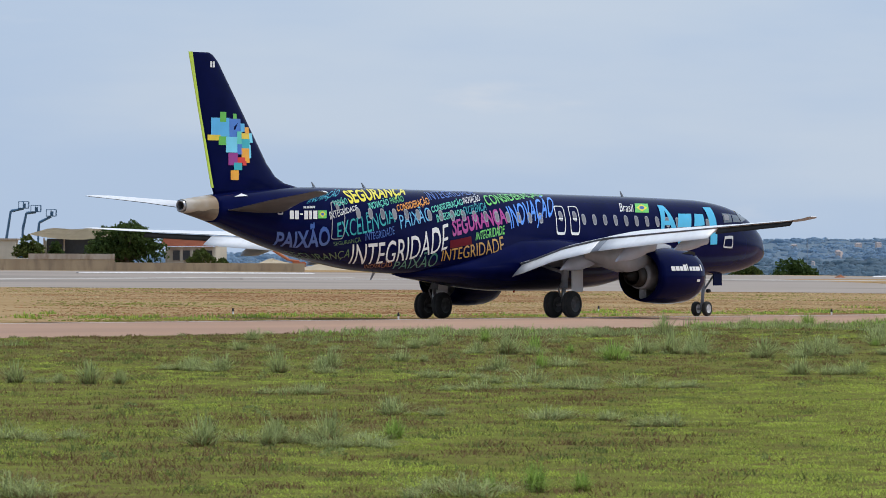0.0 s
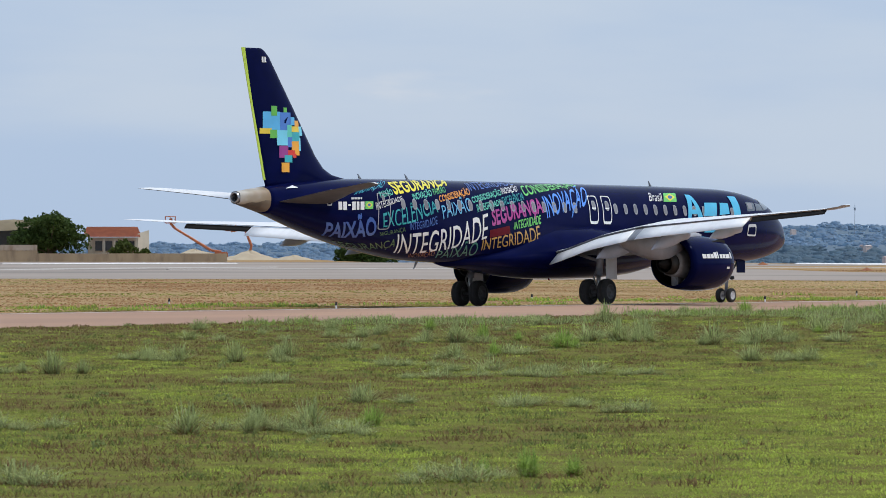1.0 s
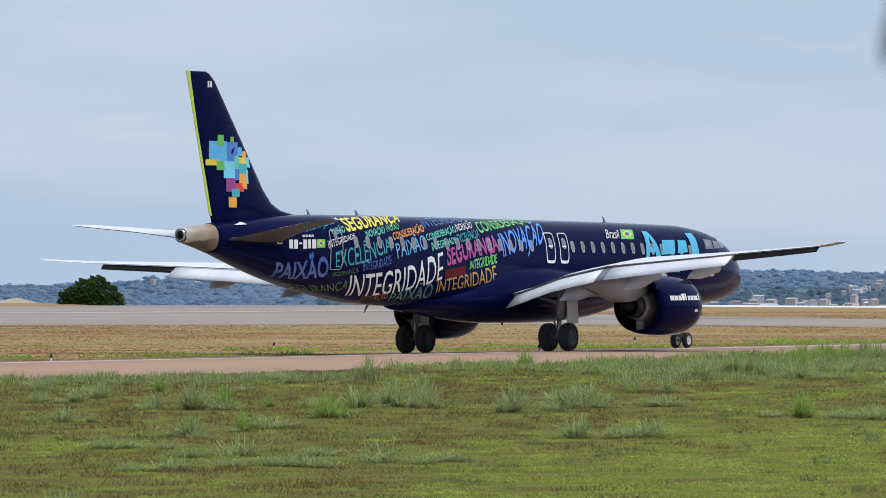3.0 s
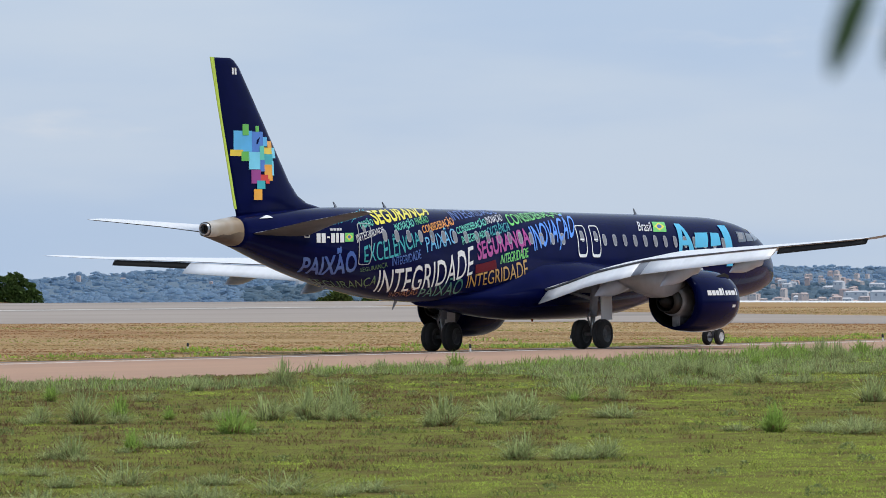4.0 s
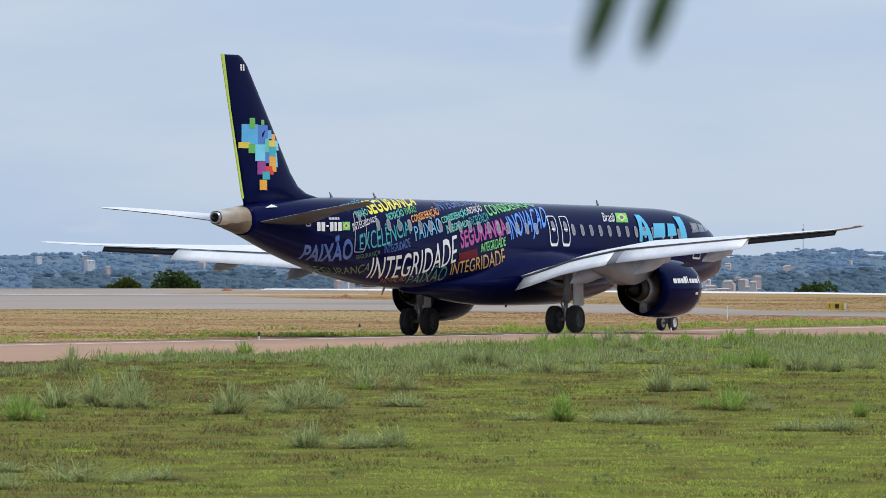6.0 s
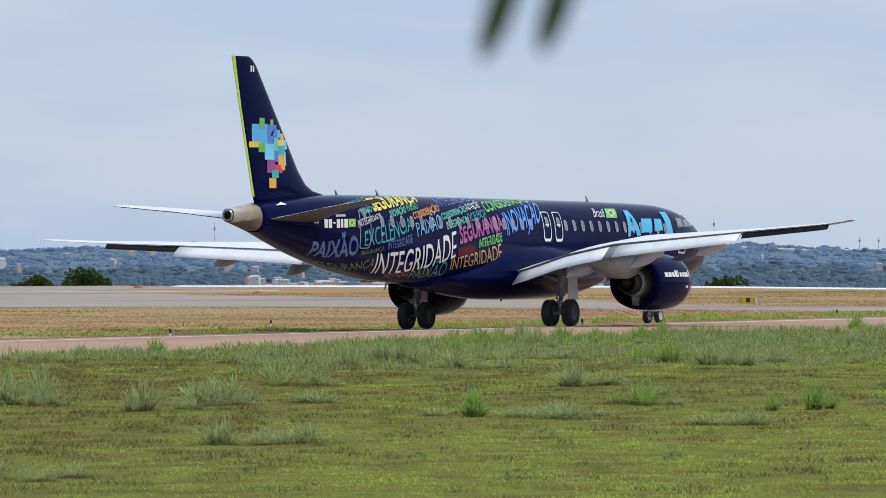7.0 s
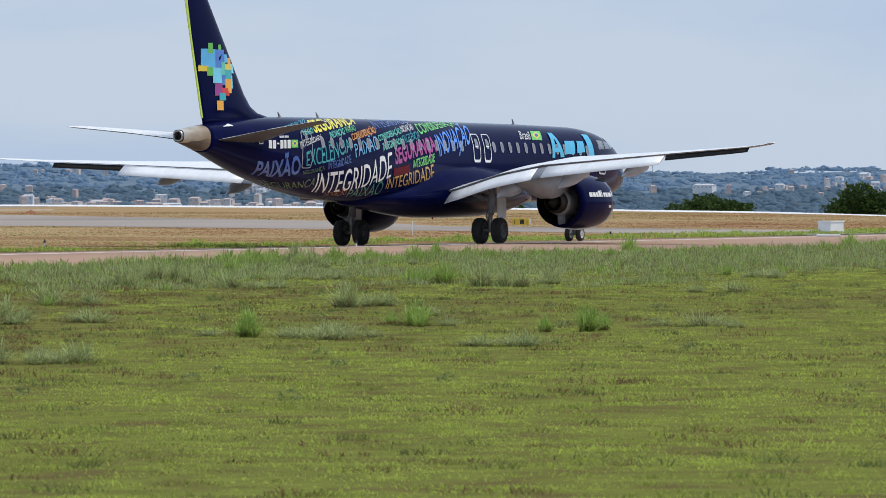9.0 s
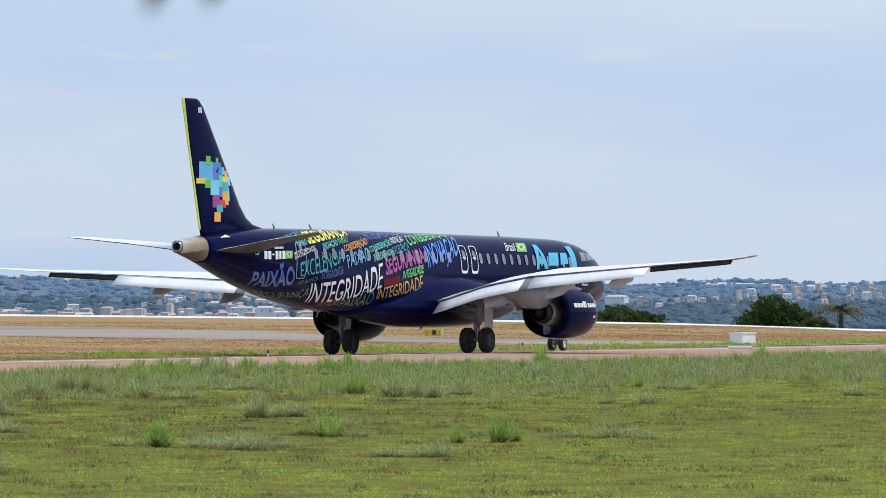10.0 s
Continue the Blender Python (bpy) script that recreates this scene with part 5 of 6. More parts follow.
# woods on the hills: uneven clumps, one object
rng = np.random.default_rng(9)
lobes = []
while len(lobes) < 9000:
    a, r = rng.uniform(50.5, 71.5), rng.choice([rng.uniform(2300, 3200), rng.uniform(2900, 4750)])
    x, y = r * math.sin(radians(a)), r * math.cos(radians(a))
    if (noise.noise((x * 0.004, y * 0.004, 5)) < -0.45 and r > 3000) or (61.2 < a < 65.0 and r < 2800 and rng.uniform() < 0.75):
        continue
    s = rng.uniform(1.3, 3.0) + (rng.uniform(0, 1.6) if rng.uniform() < 0.15 else 0)
    lobes.append((x, y, terrain(x, y) + s * 0.2, s * rng.uniform(1.0, 1.9), s * rng.uniform(1.0, 1.9), s * rng.uniform(0.6, 0.95)))
for x, y, a in homes:
    for i in range(3):
        q, s = rng.uniform(6, 16), rng.uniform(0.9, 2.3)
        u = rng.uniform(-7, 7)
        hx, hy = x - q * math.sin(radians(a)) + u * math.cos(radians(a)), y - q * math.cos(radians(a)) - u * math.sin(radians(a))
        lobes.append((hx, hy, terrain(hx, hy) + s * 0.4, s * rng.uniform(0.8, 1.4), s, s * rng.uniform(0.7, 1.0)))
# each clump is a crown of a large and some small bumps, with a skin of leaf sprays
L = np.array(lobes)
small = np.repeat(L, 4, 0)
ang, q = rng.uniform(0, 2 * math.pi, len(small)), rng.uniform(0.45, 1.0, len(small))
lift = rng.uniform(-0.1, 0.75, len(small))
small = np.concatenate([small[:, :3] + np.stack([np.cos(ang) * q * small[:, 3], np.sin(ang) * q * small[:, 4], lift * small[:, 5]], 1), small[:, 3:] * rng.uniform(0.28, 0.55, (len(small), 1))], 1)
small[:, 5] *= 1.25


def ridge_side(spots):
    """1 for the far woods, whose colour holds more haze."""
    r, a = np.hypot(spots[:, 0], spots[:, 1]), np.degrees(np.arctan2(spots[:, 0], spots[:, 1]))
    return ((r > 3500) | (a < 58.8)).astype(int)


def bumps(name, spots, level, label):
    ball = bmesh.new()
    bmesh.ops.create_icosphere(ball, subdivisions=level, radius=1.0)
    bmesh.ops.delete(ball, geom=[k for k in ball.verts if k.co.z < -0.6], context="VERTS")
    ball.verts.index_update()
    bv, bf = np.array([k.co for k in ball.verts]), np.array([[k.index for k in t.verts] for t in ball.faces])
    ball.free()
    wob = 1 + rng.normal(0, 0.09, (len(spots), len(bv)))
    hv = (spots[:, None, :3] + bv[None] * spots[:, None, 3:] * wob[:, :, None]).reshape(-1, 3)
    hf = (bf[None] + (np.arange(len(spots)) * len(bv))[:, None, None]).reshape(-1, 3)
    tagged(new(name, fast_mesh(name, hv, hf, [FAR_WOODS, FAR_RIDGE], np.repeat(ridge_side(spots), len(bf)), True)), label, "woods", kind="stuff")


L[:, 3:] *= 0.85
L[:, 5] *= 0.7
small[:, 5] *= 0.6
bumps("hill_trees", L, 2, "rounded tree crowns on the distant hills, haze put into their colour")
bumps("hill_bushes", small, 1, "small crowns between the trees of the distant hills, haze put into their colour")
v, f = leaf_cloud(rng, [tuple(k) for k in small], 30000, 0.35)
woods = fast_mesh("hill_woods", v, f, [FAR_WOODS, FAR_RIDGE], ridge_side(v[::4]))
tagged(new("hill_woods", woods), "woods covering the distant hills, blue-green with haze put into the colour", "woods", kind="stuff")



# ---- grass ----
BLADE_FRESH = material("fresh_grass_blades", (0.55, 0.64, 0.125), 0.8, 0, (0.42, 0.5, 0.1), 0.7, third=(0.29, 0.345, 0.078), scale2=0.45, stretch=(1, 1, 0.1), islands=0.22, spec=0.0, through_light=0.5)
BLADE_OLIVE = material("olive_grass_blades", (0.35, 0.38, 0.095), 0.8, 0, (0.25, 0.275, 0.072), 0.7, third=(0.24, 0.185, 0.08), scale2=0.5, stretch=(1, 1, 0.1), islands=0.3, spec=0.0, through_light=0.5)
BLADE_STRAW = material("brown_straw_blades", (0.31, 0.24, 0.12), 0.8, 0, (0.21, 0.16, 0.085), 0.3, islands=0.35, spec=0.0, through_light=0.5)
BLADE_BROWN = material("brown_weed_blades", (0.25, 0.165, 0.085), 0.8, 0, (0.17, 0.108, 0.056), 0.5, islands=0.4, spec=0.0, through_light=0.4)
BLADE_DARK = material("dark_green_weed_blades", (0.2, 0.24, 0.08), 0.8, 0, (0.145, 0.175, 0.06), 0.5, islands=0.4, spec=0.0, through_light=0.4)
BLADE_GREY = material("grey_green_bunch_grass", (0.43, 0.475, 0.21), 0.7, 0, (0.3, 0.35, 0.15), 0.8, islands=0.5, spec=0.05, through_light=0.5)
BLADE_LUSH = material("lush_green_bunch_grass", (0.36, 0.49, 0.12), 0.6, 0, (0.27, 0.38, 0.09), 0.8, islands=0.4, spec=0.05, through_light=0.5)


def blades(rng, p, h, w, lean):
    """One bent blade (two triangles and a tip) at each point."""
    n = len(p)
    a = rng.uniform(0, 2 * math.pi, n)
    b = rng.uniform(0, 2 * math.pi, n)
    side = np.stack([np.cos(a), np.sin(a), np.zeros(n)], 1) * (w / 2)[:, None]
    ln = np.stack([np.cos(b), np.sin(b), np.zeros(n)], 1) * (h * lean)[:, None]
    up = np.zeros((n, 3))
    up[:, 2] = h
    v = np.stack([p - side, p + side, p + ln * 0.35 + up * 0.6 + side * 0.7, p + ln * 0.35 + up * 0.6 - side * 0.7, p + ln + up * (1 - 0.35 * lean[:, None])], 1).reshape(-1, 3)
    k = np.arange(n)[:, None] * 5
    f = np.concatenate([k + [0, 1, 2], k + [0, 2, 3], k + [3, 2, 4]], 0)
    return v, f


def patchy(x, y):
    """Patches of growth, a metre or two wide and drawn out by the mowing."""
    u, w = x * 0.469 - y * 0.883, x * 0.883 + y * 0.469
    return np.array([0.8 * noise.noise((a * 0.35, b * 0.09, 0.3)) + 0.7 * noise.noise((a * 1.1, b * 0.22, 7.0)) + 0.6 * noise.noise((a * 2.6, b * 0.5, 3.0)) for a, b in zip(u, w)])


def seen(x, y):
    """Inside the stretch of verge that the walk looks over."""
    ok = np.zeros(len(x), bool)
    for ox, oy, a0, a1, r0 in ((0, 0, 56.3, 69.8, 50), (-46, -28.6, 52.4, 62.6, 56), (-20, -12, 54.3, 63.7, 54)):
        a, r = np.degrees(np.arctan2(x - ox, y - oy)), np.hypot(x - ox, y - oy)
        ok |= (a > a0) & (a < a1) & (r > r0)
    return ok & (y < np.interp(x, (130, 165, 190), (99.3, 101.8, 105.3)))


def on_field(y):
    return np.interp(y, (136, 186), (-0.2, 0.02))


def clumps(rng, cx, cy, rad, height, each, lean, wide):
    """Round clumps of blades, tallest in the middle; also gives each blade's clump."""
    k = np.repeat(np.arange(len(cx)), each)
    n = len(k)
    a, q = rng.uniform(0, 2 * math.pi, n), np.sqrt(rng.uniform(0, 1, n))
    p = np.stack([cx[k] + rad[k] * q * np.cos(a), cy[k] + rad[k] * q * np.sin(a), np.zeros(n)], 1)
    h = height[k] * (1 - 0.55 * q ** 2) * rng.uniform(0.45, 1.05, n)
    w = wide * rng.uniform(0.7, 1.4, n) * (1 + 0.8 * np.clip((p[:, 1] - 55) / 45, 0, 1))
    v, f = blades(rng, p, h, w, rng.uniform(0.2, 1.0, n) * lean)
    return v, f, k


rng = np.random.default_rng(21)
# short mat
n = 760000
x, y = rng.uniform(0, 300, n), rng.uniform(2, 105.4, n)
r = np.hypot(x + 15, y + 10)
ok = seen(x, y) & (rng.uniform(0, 1, n) < np.clip((72 / r) ** 1.1, 0, 1))
x, y = x[ok], y[ok]


def growth(x, y):
    """Above zero fresh lawn, below it brown and weedy; browner halfway to the taxiway and towards its near end."""
    b = np.degrees(np.arctan2(x, y))
    r = np.hypot(x, y)
    return 1.45 * patchy(x, y) + 0.14 + np.clip((b - 61.8) / 7, -0.5, 0.5) - 0.8 * np.exp(-((r - 156) / 32) ** 2) + 0.55 * np.clip((118 - r) / 18, 0, 1) * np.clip((b - 59.5) / 3, 0, 1)


pt = growth(x, y) + rng.normal(0, 0.24, len(x))
mat = np.where(pt > 0.02, 0, np.where(pt > -0.4, 1, 2))
reps = 3
px = np.repeat(x, reps) + rng.normal(0, 0.06, len(x) * reps)
py = np.repeat(y, reps) + rng.normal(0, 0.06, len(x) * reps)
m3 = np.repeat(mat, reps)
far = np.clip((py - 55) / 45, 0, 1)
h = rng.uniform(0.012, 0.045, len(px)) * (1 + 0.8 * far)
w = rng.uniform(0.007, 0.015, len(px)) * (1 + 0.8 * far)
v, f = blades(rng, np.stack([px, py, np.zeros(len(px))], 1), h, w, rng.uniform(0.8, 2.4, len(px)))
tagged(new("grass", fast_mesh("grass", v, f, [BLADE_FRESH, BLADE_OLIVE, BLADE_STRAW], np.concatenate([m3, m3, m3]))), "short patchy green and brown grass", "grass", kind="stuff")
# low clumps: brown weeds, dark green weeds, olive and fresh grass
n = 46000
x, y = rng.uniform(0, 300, n), rng.uniform(2, 105, n)
r = np.hypot(x + 15, y + 10)
ok = seen(x, y) & (rng.uniform(0, 1, n) < np.clip((75 / r) ** 1.0, 0, 1))
x, y = x[ok], y[ok]
pt = growth(x, y) + rng.normal(0, 0.22, len(x))
kind = np.where(pt < -0.45, 0, np.where(pt < -0.15, 1, np.where(pt < 0.2, 2, 3)))
weed = rng.uniform(0, 1, len(x))
kind = np.where(weed < 0.09, 1, np.where(weed > 0.94, 0, np.where((weed > 0.3) & (weed < 0.45), 2, np.where((weed > 0.6) & (weed < 0.7), 3, kind))))
rad = np.choose(kind, [rng.uniform(0.25, 0.7, len(x)), rng.uniform(0.2, 0.6, len(x)), rng.uniform(0.15, 0.5, len(x)), rng.uniform(0.15, 0.6, len(x))])
hgt = np.choose(kind, [rng.uniform(0.08, 0.19, len(x)), rng.uniform(0.07, 0.19, len(x)), rng.uniform(0.04, 0.13, len(x)), rng.uniform(0.04, 0.11, len(x))])
v, f, k = clumps(rng, x, y, rad, hgt, 38, 2.0, 0.014)
mk = np.where((rng.uniform(0, 1, len(k)) < 0.14), 2, kind[k])
tagged(new("grass_clumps", fast_mesh("grass_clumps", v, f, [BLADE_BROWN, BLADE_DARK, BLADE_OLIVE, BLADE_FRESH], np.concatenate([mk, mk, mk]))), "low clumps of brown weeds and fresh green grass", "grass", kind="stuff")

# small broad-leaved weeds in the lawn
BROAD = material("grey_green_weed_leaves", (0.22, 0.27, 0.1), 0.7, 0, (0.3, 0.33, 0.13), 3.0, islands=0.4, spec=0.1, through_light=0.35)
n = 900
x, y = rng.uniform(20, 280, n), rng.uniform(15, 100, n)
ok = seen(x, y) & (np.array([noise.noise((a * 0.12, b * 0.05, 41.0)) for a, b in zip(x, y)]) > 0.05)
spots = [(a, b, c * 0.55, c * rng.uniform(0.7, 1.6), c * 0.9, c * 0.55) for a, b, c in zip(x[ok], y[ok], rng.uniform(0.06, 0.17, ok.sum()))]
v, f = leaf_cloud(rng, spots, 60 * len(spots), 0.026)
tagged(new("leafy_weeds", fast_mesh("leafy_weeds", v, f, BROAD)), "small grey-green leafy weeds in the verge", "weeds", kind="stuff")

# taller weeds along the taxiway edge
n = 30000
x = rng.uniform(60, 300, n)
y = 105.2 - np.abs(rng.normal(0, 23.0, n))
d = np.array([noise.noise((a * 0.07, b * 0.15, 11.0)) for a, b in zip(x, y)]) + np.clip((x - 165) / 80, -0.3, 0.3) - np.clip((90 - y) / 36, 0, 0.6) + 0.06 * np.clip((100 - y) / 10, 0, 1)
ok = (d > -0.06) & (rng.uniform(0, 1, n) < 0.5) & seen(x, y)
x, y, d = x[ok], y[ok], d[ok]
edge = np.clip((y - 98) / 6, 0, 1)
hgt = rng.uniform(0.12, 0.42, len(x)) * (0.7 + 0.3 * edge) * (1.1 + 0.7 * np.clip(d, 0, 0.8) + 0.15 * edge)
v, f, k = clumps(rng, x, y, rng.uniform(0.15, 0.6, len(x)), hgt, 32, 0.9, 0.011)
lush = rng.uniform(0, 1, len(x)) < 0.2 + 0.6 * edge
mk = np.where(rng.uniform(0, 1, len(k)) < 0.14, 2, np.where(lush[k], 0, 1))
tagged(new("tall_weeds", fast_mesh("tall_weeds", v, f, [BLADE_LUSH, BLADE_GREY, BLADE_STRAW], np.concatenate([mk, mk, mk]))), "taller green weeds along the taxiway edge", "weeds", kind="stuff")
# green growth on the far side of the taxiway
n = 1100
x = rng.uniform(150, 460, n)
y = 136.3 + np.abs(rng.normal(0, 4.5, n))
d = np.array([noise.noise((a * 0.09, b * 0.1, 31.0)) for a, b in zip(x, y)]) + np.clip((x - 230) / 300, 0, 0.25)
ok = d > 0.02
x, y = x[ok], y[ok]
v, f, k = clumps(rng, x, y, rng.uniform(0.3, 1.2, len(x)), rng.uniform(0.08, 0.3, len(x)), 40, 0.9, 0.03)
v[:, 2] += np.repeat(on_field(y[k]), 5)
mk = rng.choice(2, len(k), p=[0.6, 0.4])
tagged(new("far_weeds", fast_mesh("far_weeds", v, f, [BLADE_LUSH, BLADE_FRESH], np.concatenate([mk, mk, mk]))), "green weeds past the taxiway", "weeds", kind="stuff")


# dry grass past the taxiway, in uneven clumps
DRY_BLADE = material("dry_yellow_blades", (0.5, 0.36, 0.185), 0.9, 0, (0.42, 0.295, 0.14), 0.3, islands=0.15, spec=0.0, through_light=0.5)
RED_BLADE = material("rusty_dry_blades", (0.48, 0.27, 0.145), 0.9, 0, (0.4, 0.23, 0.125), 0.3, islands=0.15, spec=0.0, through_light=0.5)
PALE_BLADE = material("pale_dry_blades", (0.7, 0.56, 0.32), 0.9, 0, (0.6, 0.47, 0.26), 0.3, islands=0.15, spec=0.0, through_light=0.5)
n = 15000
x, y = rng.uniform(140, 470, n), 136.2 + rng.uniform(0, 1, n) ** 1.5 * 175
bearing = np.degrees(np.arctan2(x, y))
link = (x > np.interp(y, (136, 165, 200, 248), (324, 336, 346, 329))) & (x < np.interp(y, (136, 170, 188, 246, 300), (351, 358, 384, 444, 514)))
ok = (bearing > 53) & (bearing < 70.3) & ~link & ~((x < 345) & (y > 250)) & (np.hypot(x, y) < np.interp(bearing, (61.7, 65, 67.1, 68.6, 70.5), (625, 565, 505, 455, 420)))
x, y = x[ok], y[ok]
side, deep = x * 0.469 - y * 0.883, x * 0.883 + y * 0.469
pt = np.array([1.2 * noise.noise((a * 0.04, b * 0.045, 2.0)) + 0.6 * noise.noise((a * 0.12, b * 0.1, 9.0)) for a, b in zip(side, deep)]) + rng.normal(0, 0.07, len(x)) - 0.6 * np.exp(-((y - 149) / 6) ** 2) * (x < 255)
green = np.array([noise.noise((a * 0.04, b * 0.05, 17.0)) for a, b in zip(side, deep)]) + 0.3 * np.exp(-(y - 136) / 9) + rng.normal(0, 0.1, len(x))
kind = np.where(green > 0.3, 3, np.where(pt < -0.22, 1, np.where(pt > 0.3, 2, 0)))
v, f, k = clumps(rng, x, y, rng.uniform(0.9, 3.2, len(x)), rng.uniform(0.02, 0.075, len(x)), 24, 2.6, 0.06)
v[:, 2] += np.repeat(on_field(y[k]), 5)
mk = kind[k]
tagged(new("dry_grass", fast_mesh("dry_grass", v, f, [DRY_BLADE, RED_BLADE, PALE_BLADE, BLADE_OLIVE], np.concatenate([mk, mk, mk]))), "dry yellow, rusty and olive grass past the taxiway", "grass", kind="stuff")


BASE_STRAW = material("straw_tuft_base", (0.3, 0.2, 0.11), 0.9, 0, (0.22, 0.15, 0.08), 3, spec=0.0, through_light=0.4)


def tuft_mesh(seed, count, spread, height, mat):
    """A loose bunch of fine arching blades with a strawy base."""
    rng = np.random.default_rng(seed)
    v, f, mi = [], [], []
    for i in range(count):
        a = rng.uniform(0, 2 * math.pi)
        r0 = spread * 0.24 * math.sqrt(rng.uniform())
        a0 = rng.uniform(0, 2 * math.pi)
        out = spread * rng.uniform(0.02, 1.0)
        dead = rng.uniform() < 0.24
        h = height * rng.uniform(0.3, 1.0) * (1.15 - 0.55 * out / spread) * (0.45 if dead else 1)
        w = rng.uniform(0.003, 0.009)
        d = Vector((math.cos(a), math.sin(a), 0))
        s = Vector((-d.y, d.x, 0)) * w
        base = Vector((r0 * math.cos(a0), r0 * math.sin(a0), -0.02))
        b = len(v)
        droop = rng.uniform(0.0, 0.7)
        for t in (0.0, 0.4, 0.75):
            p = base + d * (out * t ** 1.15) + Vector((0, 0, h * (1.35 * t - 0.42 * t * t)))
            v += [p - s * (1 - t * 0.4), p + s * (1 - t * 0.4)]
        v.append(base + d * out + Vector((0, 0, h * (0.98 - droop * 0.5))))
        f += [(b, b + 1, b + 3, b + 2), (b + 2, b + 3, b + 5, b + 4), (b + 4, b + 5, b + 6)]
        mi += [1 if dead else 0] * 3
    return mesh_of("grass_tuft", v, f, [mat, BASE_STRAW], False, mi)


TUFTS = [tuft_mesh(1, 340, 0.55, 0.66, BLADE_GREY), tuft_mesh(2, 320, 0.66, 0.52, BLADE_GREY), tuft_mesh(3, 320, 0.42, 0.62, BLADE_LUSH), tuft_mesh(4, 280, 0.8, 0.36, BLADE_GREY), tuft_mesh(5, 330, 0.55, 0.6, BLADE_LUSH),
         tuft_mesh(6, 200, 0.95, 0.42, BLADE_GREY)]


def stand(x, y, kind, s):
    """A tuft with smaller ones grown round it."""
    tuft(x, y, kind, s)
    for i in range(int(rng.integers(1, 4))):
        a, q = rng.uniform(0, 2 * math.pi), rng.uniform(0.4, 1.1) * s
        if y + q * math.cos(a) < verge_edge(x) - 0.4:
            tuft(x + q * math.sin(a), y + q * math.cos(a), kind if rng.uniform() < 0.6 else 3, s * rng.uniform(0.45, 0.8))


def tuft(x, y, kind, s=1.0):
    ob = new("grass_tuft", TUFTS[kind])
    ob.matrix_world = pose(x, y, 0, 0, 0, rng.uniform(0, 360)) @ Matrix.Diagonal((s, s, s * rng.uniform(0.72, 0.95), 1))
    tagged(ob, "grey-green bunch grass tuft in the verge" if kind in (0, 1, 3, 5) else "lush green bunch grass tuft in the verge", "grass tuft", "bunch grass in the verge")


for x, y, k in ((37.8, 29.0, 0), (72.7, 58.0, 0), (72.9, 56.3, 0), (88.0, 64.3, 1), (87.3, 63.1, 1), (86.5, 61.0, 0), (92.3, 63.5, 0), (120.6, 79.8, 1), (101.7, 67.8, 1), (125.8, 82.5, 0), (84.0, 55.4, 3), (68.1, 47.6, 3), (55.1, 37.3, 1), (39.7, 28.2, 0), (40.1, 29.0, 5), (42.6, 29.0, 2), (39.4, 27.3, 3), (38.7, 33.0, 3), (19.9, 19.0, 5), (91.6, 58.5, 0), (96.2, 60.3, 2), (73.1, 47.2, 3), (76.0, 46.8, 3), (54.0, 33.6, 5), (93.9, 52.1, 1), (94.9, 51.2, 1), (52.0, 30.1, 5), (24.9, 15.4, 2), (23.3, 15.2, 5)):
    stand(x, y, k, (1.1, 1.1, 0.9, 1.1, 1.1, 1.1)[k])
for x, y, k in ((113.8, 72.4, 0), (116.6, 73.4, 2), (98.3, 61.1, 3), (107.6, 65.4, 4), (154.3, 92.3, 0), (117.2, 70.4, 1), (118.3, 70.2, 0), (122.6, 72.0, 0), (114.0, 64.8, 0), (118.1, 65.9, 1), (80.9, 50.9, 5), (182.8, 103.5, 4), (78.4, 46.9, 5), (189.7, 103.6, 3), (137.6, 74.9, 1), (121.9, 67.5, 1), (120.9, 64.9, 3), (110.9, 56.5, 2), (110.1, 54.5, 3), (120.7, 58.0, 4), (193.5, 96.5, 0), (211.3, 101.6, 4), (207.0, 104.6, 4), (203.0, 104.2, 4), (136.8, 67.4, 1)):
    stand(x, y, k, (1.5, 1.5, 1.35, 1.35, 1.4, 1.25)[k])
for x, y, k in ((211.5, 104.6, 4), (204.0, 103.8, 4), (205.0, 102.8, 0), (220.0, 105.0, 2), (167.7, 79.8, 4), (163.1, 76.6, 0), (112.7, 55.7, 5), (106.8, 49.4, 3), (236.0, 105.0, 4), (208.1, 92.4, 1), (117.3, 53.0, 2), (157.7, 67.4, 5), (171.7, 67.7, 3), (122.3, 52.9, 5), (255.8, 104.6, 4), (179.3, 76.1, 3), (167.4, 76.7, 1), (161.8, 86.0, 1), (170.9, 89.8, 0), (159.1, 81.6, 1), (172.6, 87.0, 3)):
    stand(x, y, k, (1.45, 1.4, 1.35, 1.3, 1.5, 1.2)[k])
# scattered tufts, thicker towards the taxiway
made = 0
while made < 70:
    x, y = rng.uniform(60, 285), 104.0 - abs(rng.normal(0, 20))
    a = math.degrees(math.atan2(x, y))
    if y < 60 or y > verge_edge(x) - 0.5 or not 54 < a < 69.5 or noise.noise((x * 0.05, y * 0.09, 3.0)) < -0.05 - 0.004 * (y - 60):
        continue
    tuft(x, y, int(rng.choice(6, p=[0.14, 0.24, 0.05, 0.27, 0.08, 0.22])), rng.uniform(0.55, 1.15))
    made += 1

# leaflets of a branch close to the lens
LENS_LEAF = material("near_green_leaflet", (0.05, 0.1, 0.025), 0.55, 0, (0.04, 0.08, 0.02), 6)
branch = empty("hanging_branch", (0, 0, 0), "thin twig with narrow green leaflets hanging near the camera", "branch")


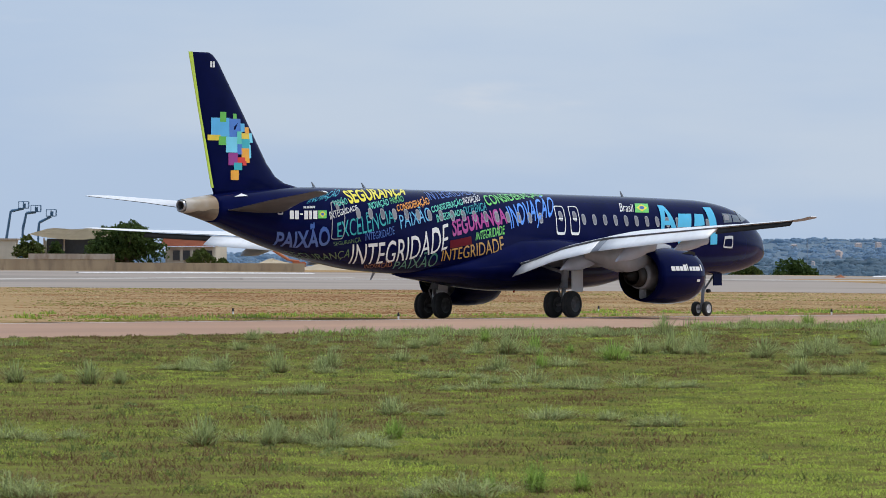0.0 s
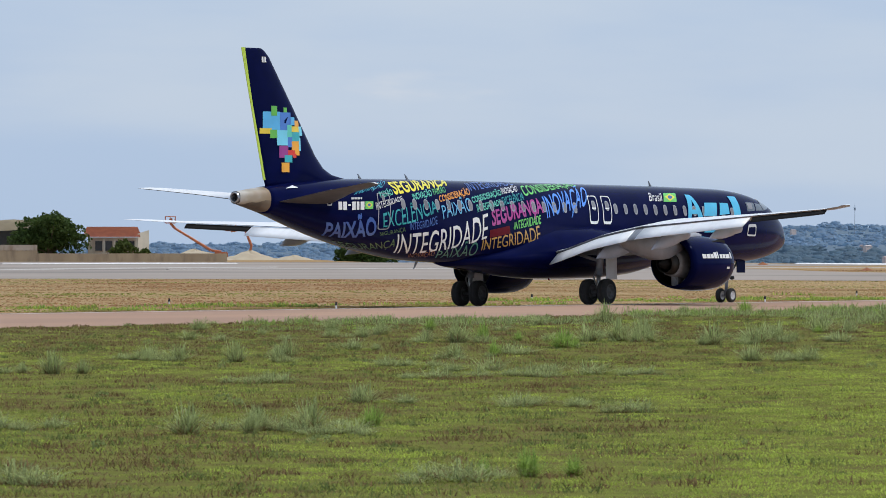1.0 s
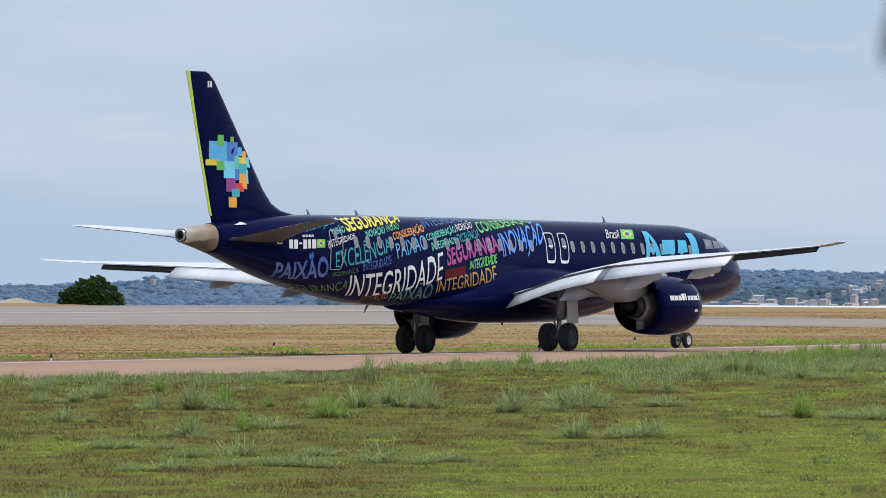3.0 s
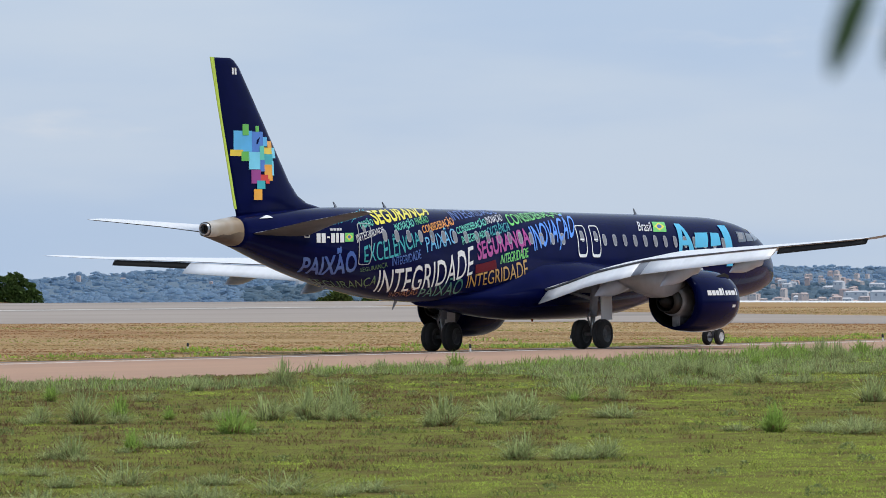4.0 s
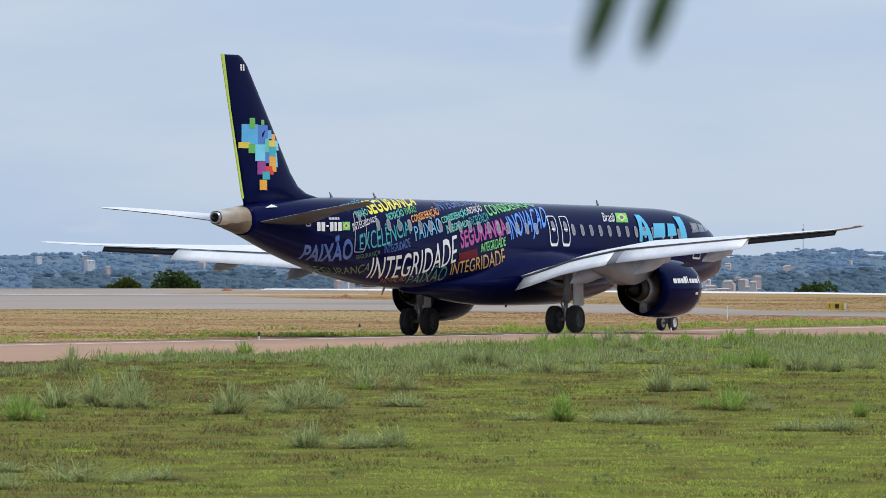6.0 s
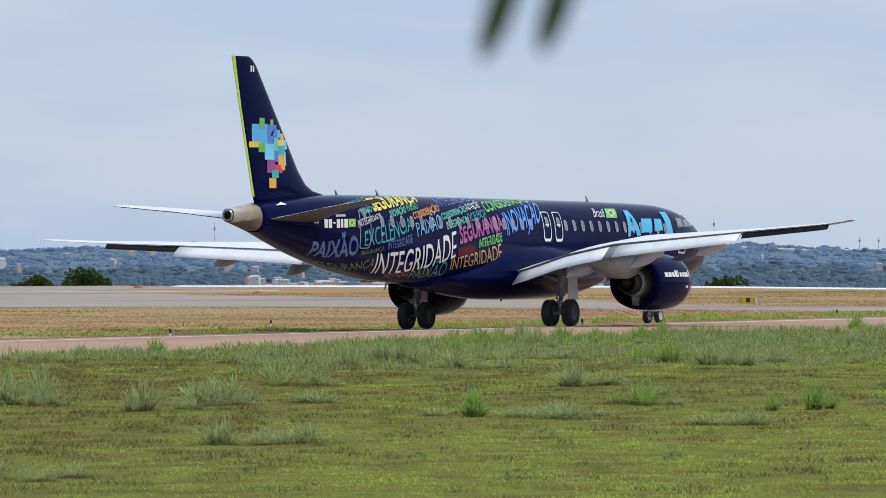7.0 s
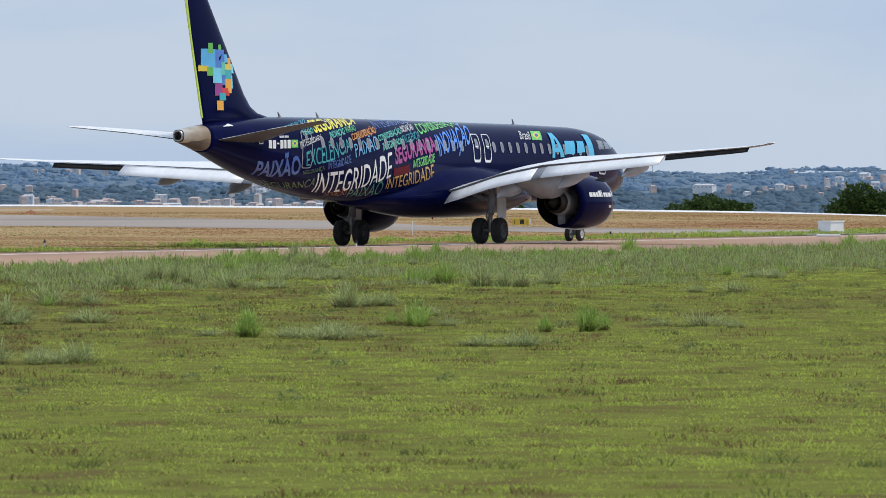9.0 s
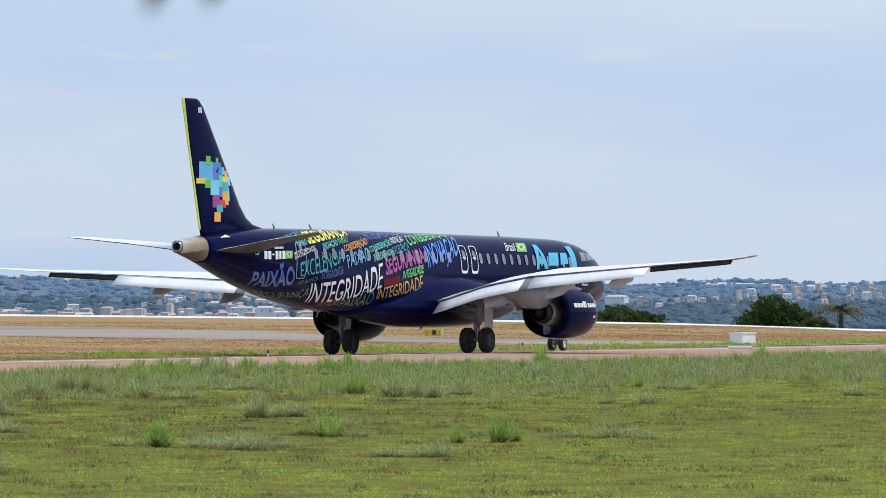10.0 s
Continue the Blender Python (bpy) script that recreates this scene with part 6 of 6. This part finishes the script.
def leaflet(root, tip, w):
    root, tip = Vector(root), Vector(tip)
    d = tip - root
    s = Vector((1, 0, 0)) * w
    v, f = [], []
    for t, k in ((0.0, 0.12), (0.15, 0.6), (0.4, 1.0), (0.7, 0.9), (0.9, 0.5), (1.0, 0.08)):
        c = root + d * t
        v += [c - s * k, c + Vector((0, 0.0015 * k, 0)), c + s * k]
    for j in range(5):
        a = j * 3
        f += [(a, a + 1, a + 4, a + 3), (a + 1, a + 2, a + 5, a + 4)]
    me = mesh_of("leaflet", v, f, LENS_LEAF)
    child("leaflet", me, branch, "narrow green leaflet")


PXM = 6.0 / 12812
for x0, y0, x1, y1, w in ((44, -130, -26, 74, 29), (134, -110, 78, 62, 28), (937, -150, 982, 20, 24)):
    leaflet((x0 * PXM, 0, -y0 * PXM), (x1 * PXM, 0, -y1 * PXM), w * PXM)
bm = bmesh.new()
rod(bm, (-80 * PXM, 0, 165 * PXM), (180 * PXM, 0, 100 * PXM), 0.0016, n=6)
rod(bm, (180 * PXM, 0, 100 * PXM), (1100 * PXM, 0, 150 * PXM), 0.002, n=6)
rod(bm, (-80 * PXM, 0, 165 * PXM), (-400 * PXM, 0, 420 * PXM), 0.002, n=6)
part("twig", bm, BARK, branch, "thin brown twig")


# ---- what moves ----
PLANE_PATH = [
    (0, pose(201.28, 128.68, 0, -0.88, 0, -1.40)),
    (0.5, pose(204.98, 128.60, 0, -0.88, 0, -1.23)),
    (1, pose(208.72, 128.53, 0, -0.88, 0, -1.08)),
    (1.5, pose(212.46, 128.46, 0, -0.88, 0, -0.90)),
    (2, pose(216.14, 128.43, 0, -0.88, 0, -0.66)),
    (2.2, pose(217.64, 128.41, 0, -0.88, 0, -0.60)),
    (3.3, pose(225.90, 128.33, 0, -0.88, 0, -0.47)),
    (3.5, pose(227.39, 128.32, 0, -0.88, 0, -0.45)),
    (4, pose(231.10, 128.30, 0, -0.88, 0, -0.37)),
    (4.5, pose(234.79, 128.31, 0, -0.88, 0, -0.29)),
    (5, pose(238.52, 128.32, 0, -0.88, 0, -0.14)),
    (5.5, pose(242.25, 128.34, 0, -0.88, 0, 0.04)),
    (6.8, pose(251.96, 128.50, 0, -0.88, 0, 0.64)),
    (7, pose(253.44, 128.52, 0, -0.88, 0, 0.69)),
    (7.5, pose(257.09, 128.54, 0, -0.88, 0, 0.76)),
    (8, pose(260.67, 128.55, 0, -0.88, 0, 0.64)),
    (8.5, pose(264.18, 128.54, 0, -0.88, 0, 0.30)),
    (9, pose(267.77, 128.51, 0, -0.88, 0, 0.11)),
    (9.5, pose(271.42, 128.50, 0, -0.88, 0, 0.06)),
    (10, pose(275.13, 128.48, 0, -0.88, 0, 0.00)),
]

BRANCH_PATH = [
    (0, pose(-39.4542, -25.9731, 3.0064, 0, 0, -62)),
    (0.5, pose(-40.2742, -25.9531, 3.0064, 0, 0, -62)),
    (1, pose(-41.1042, -25.9431, 3.0064, 0, 0, -62)),
    (1.5, pose(-39.7142, -24.5831, 3.0064, 0, 0, -62)),
    (1.75, pose(-33.8142, -20.8531, 3.0064, 0, 0, -62)),
    (2, pose(-26.8842, -16.4831, 3.0064, 0, 0, -62)),
    (2.2, pose(-20.9742, -12.8631, 3.0064, 0, 0, -62)),
    (3.3, pose(-5.3286, -3.3949, 3.0064, 0, 0, -62)),
    (3.5, pose(-0.7386, -0.7549, 3.0064, 0, 0, -62)),
    (3.75, pose(3.3581, 1.5328, 2.9994, 0, 0, -62)),
    (4, pose(5.3706, 2.6683, 2.9926, 0, 0, -62)),
    (4.5, pose(5.3670, 2.6758, 2.9891, 0, 0, -62)),
    (5, pose(5.3647, 2.6803, 2.9888, 0, 0, -62)),
    (5.5, pose(5.3616, 2.6863, 2.9927, 0, 0, -62)),
    (6.8, pose(5.3523, 2.7047, 2.9940, 0, 0, -62)),
    (7, pose(5.3525, 2.7042, 2.9942, 0, 0, -62)),
    (7.5, pose(5.3505, 2.7086, 2.9869, 0, 0, -62)),
    (8, pose(5.3519, 2.7053, 2.9966, 0, 0, -62)),
    (8.5, pose(5.3445, 2.7197, 2.9983, 0, 0, -62)),
    (9, pose(5.3376, 2.7304, 3.0347, 0, 0, -62)),
    (9.5, pose(5.3439, 2.7181, 3.0335, 0, 0, -62)),
    (10, pose(5.3422, 2.7192, 3.0598, 0, 0, -62)),
]


def motions():
    walk(plane, PLANE_PATH)
    walk(branch, BRANCH_PATH)
    ts, ss = [p[0] for p in PLANE_PATH], [p[1].translation.x for p in PLANE_PATH]
    for hub, x, y, r, z in wheels:
        step = 3 if r > 0.4 else 1
        walk(hub, [(i / 30, pose(x, y, z) @ Matrix.Rotation((float(np.interp(i / 30, ts, ss)) - ss[0]) / r, 4, "Y")) for i in range(0, 301, step)])


motions()
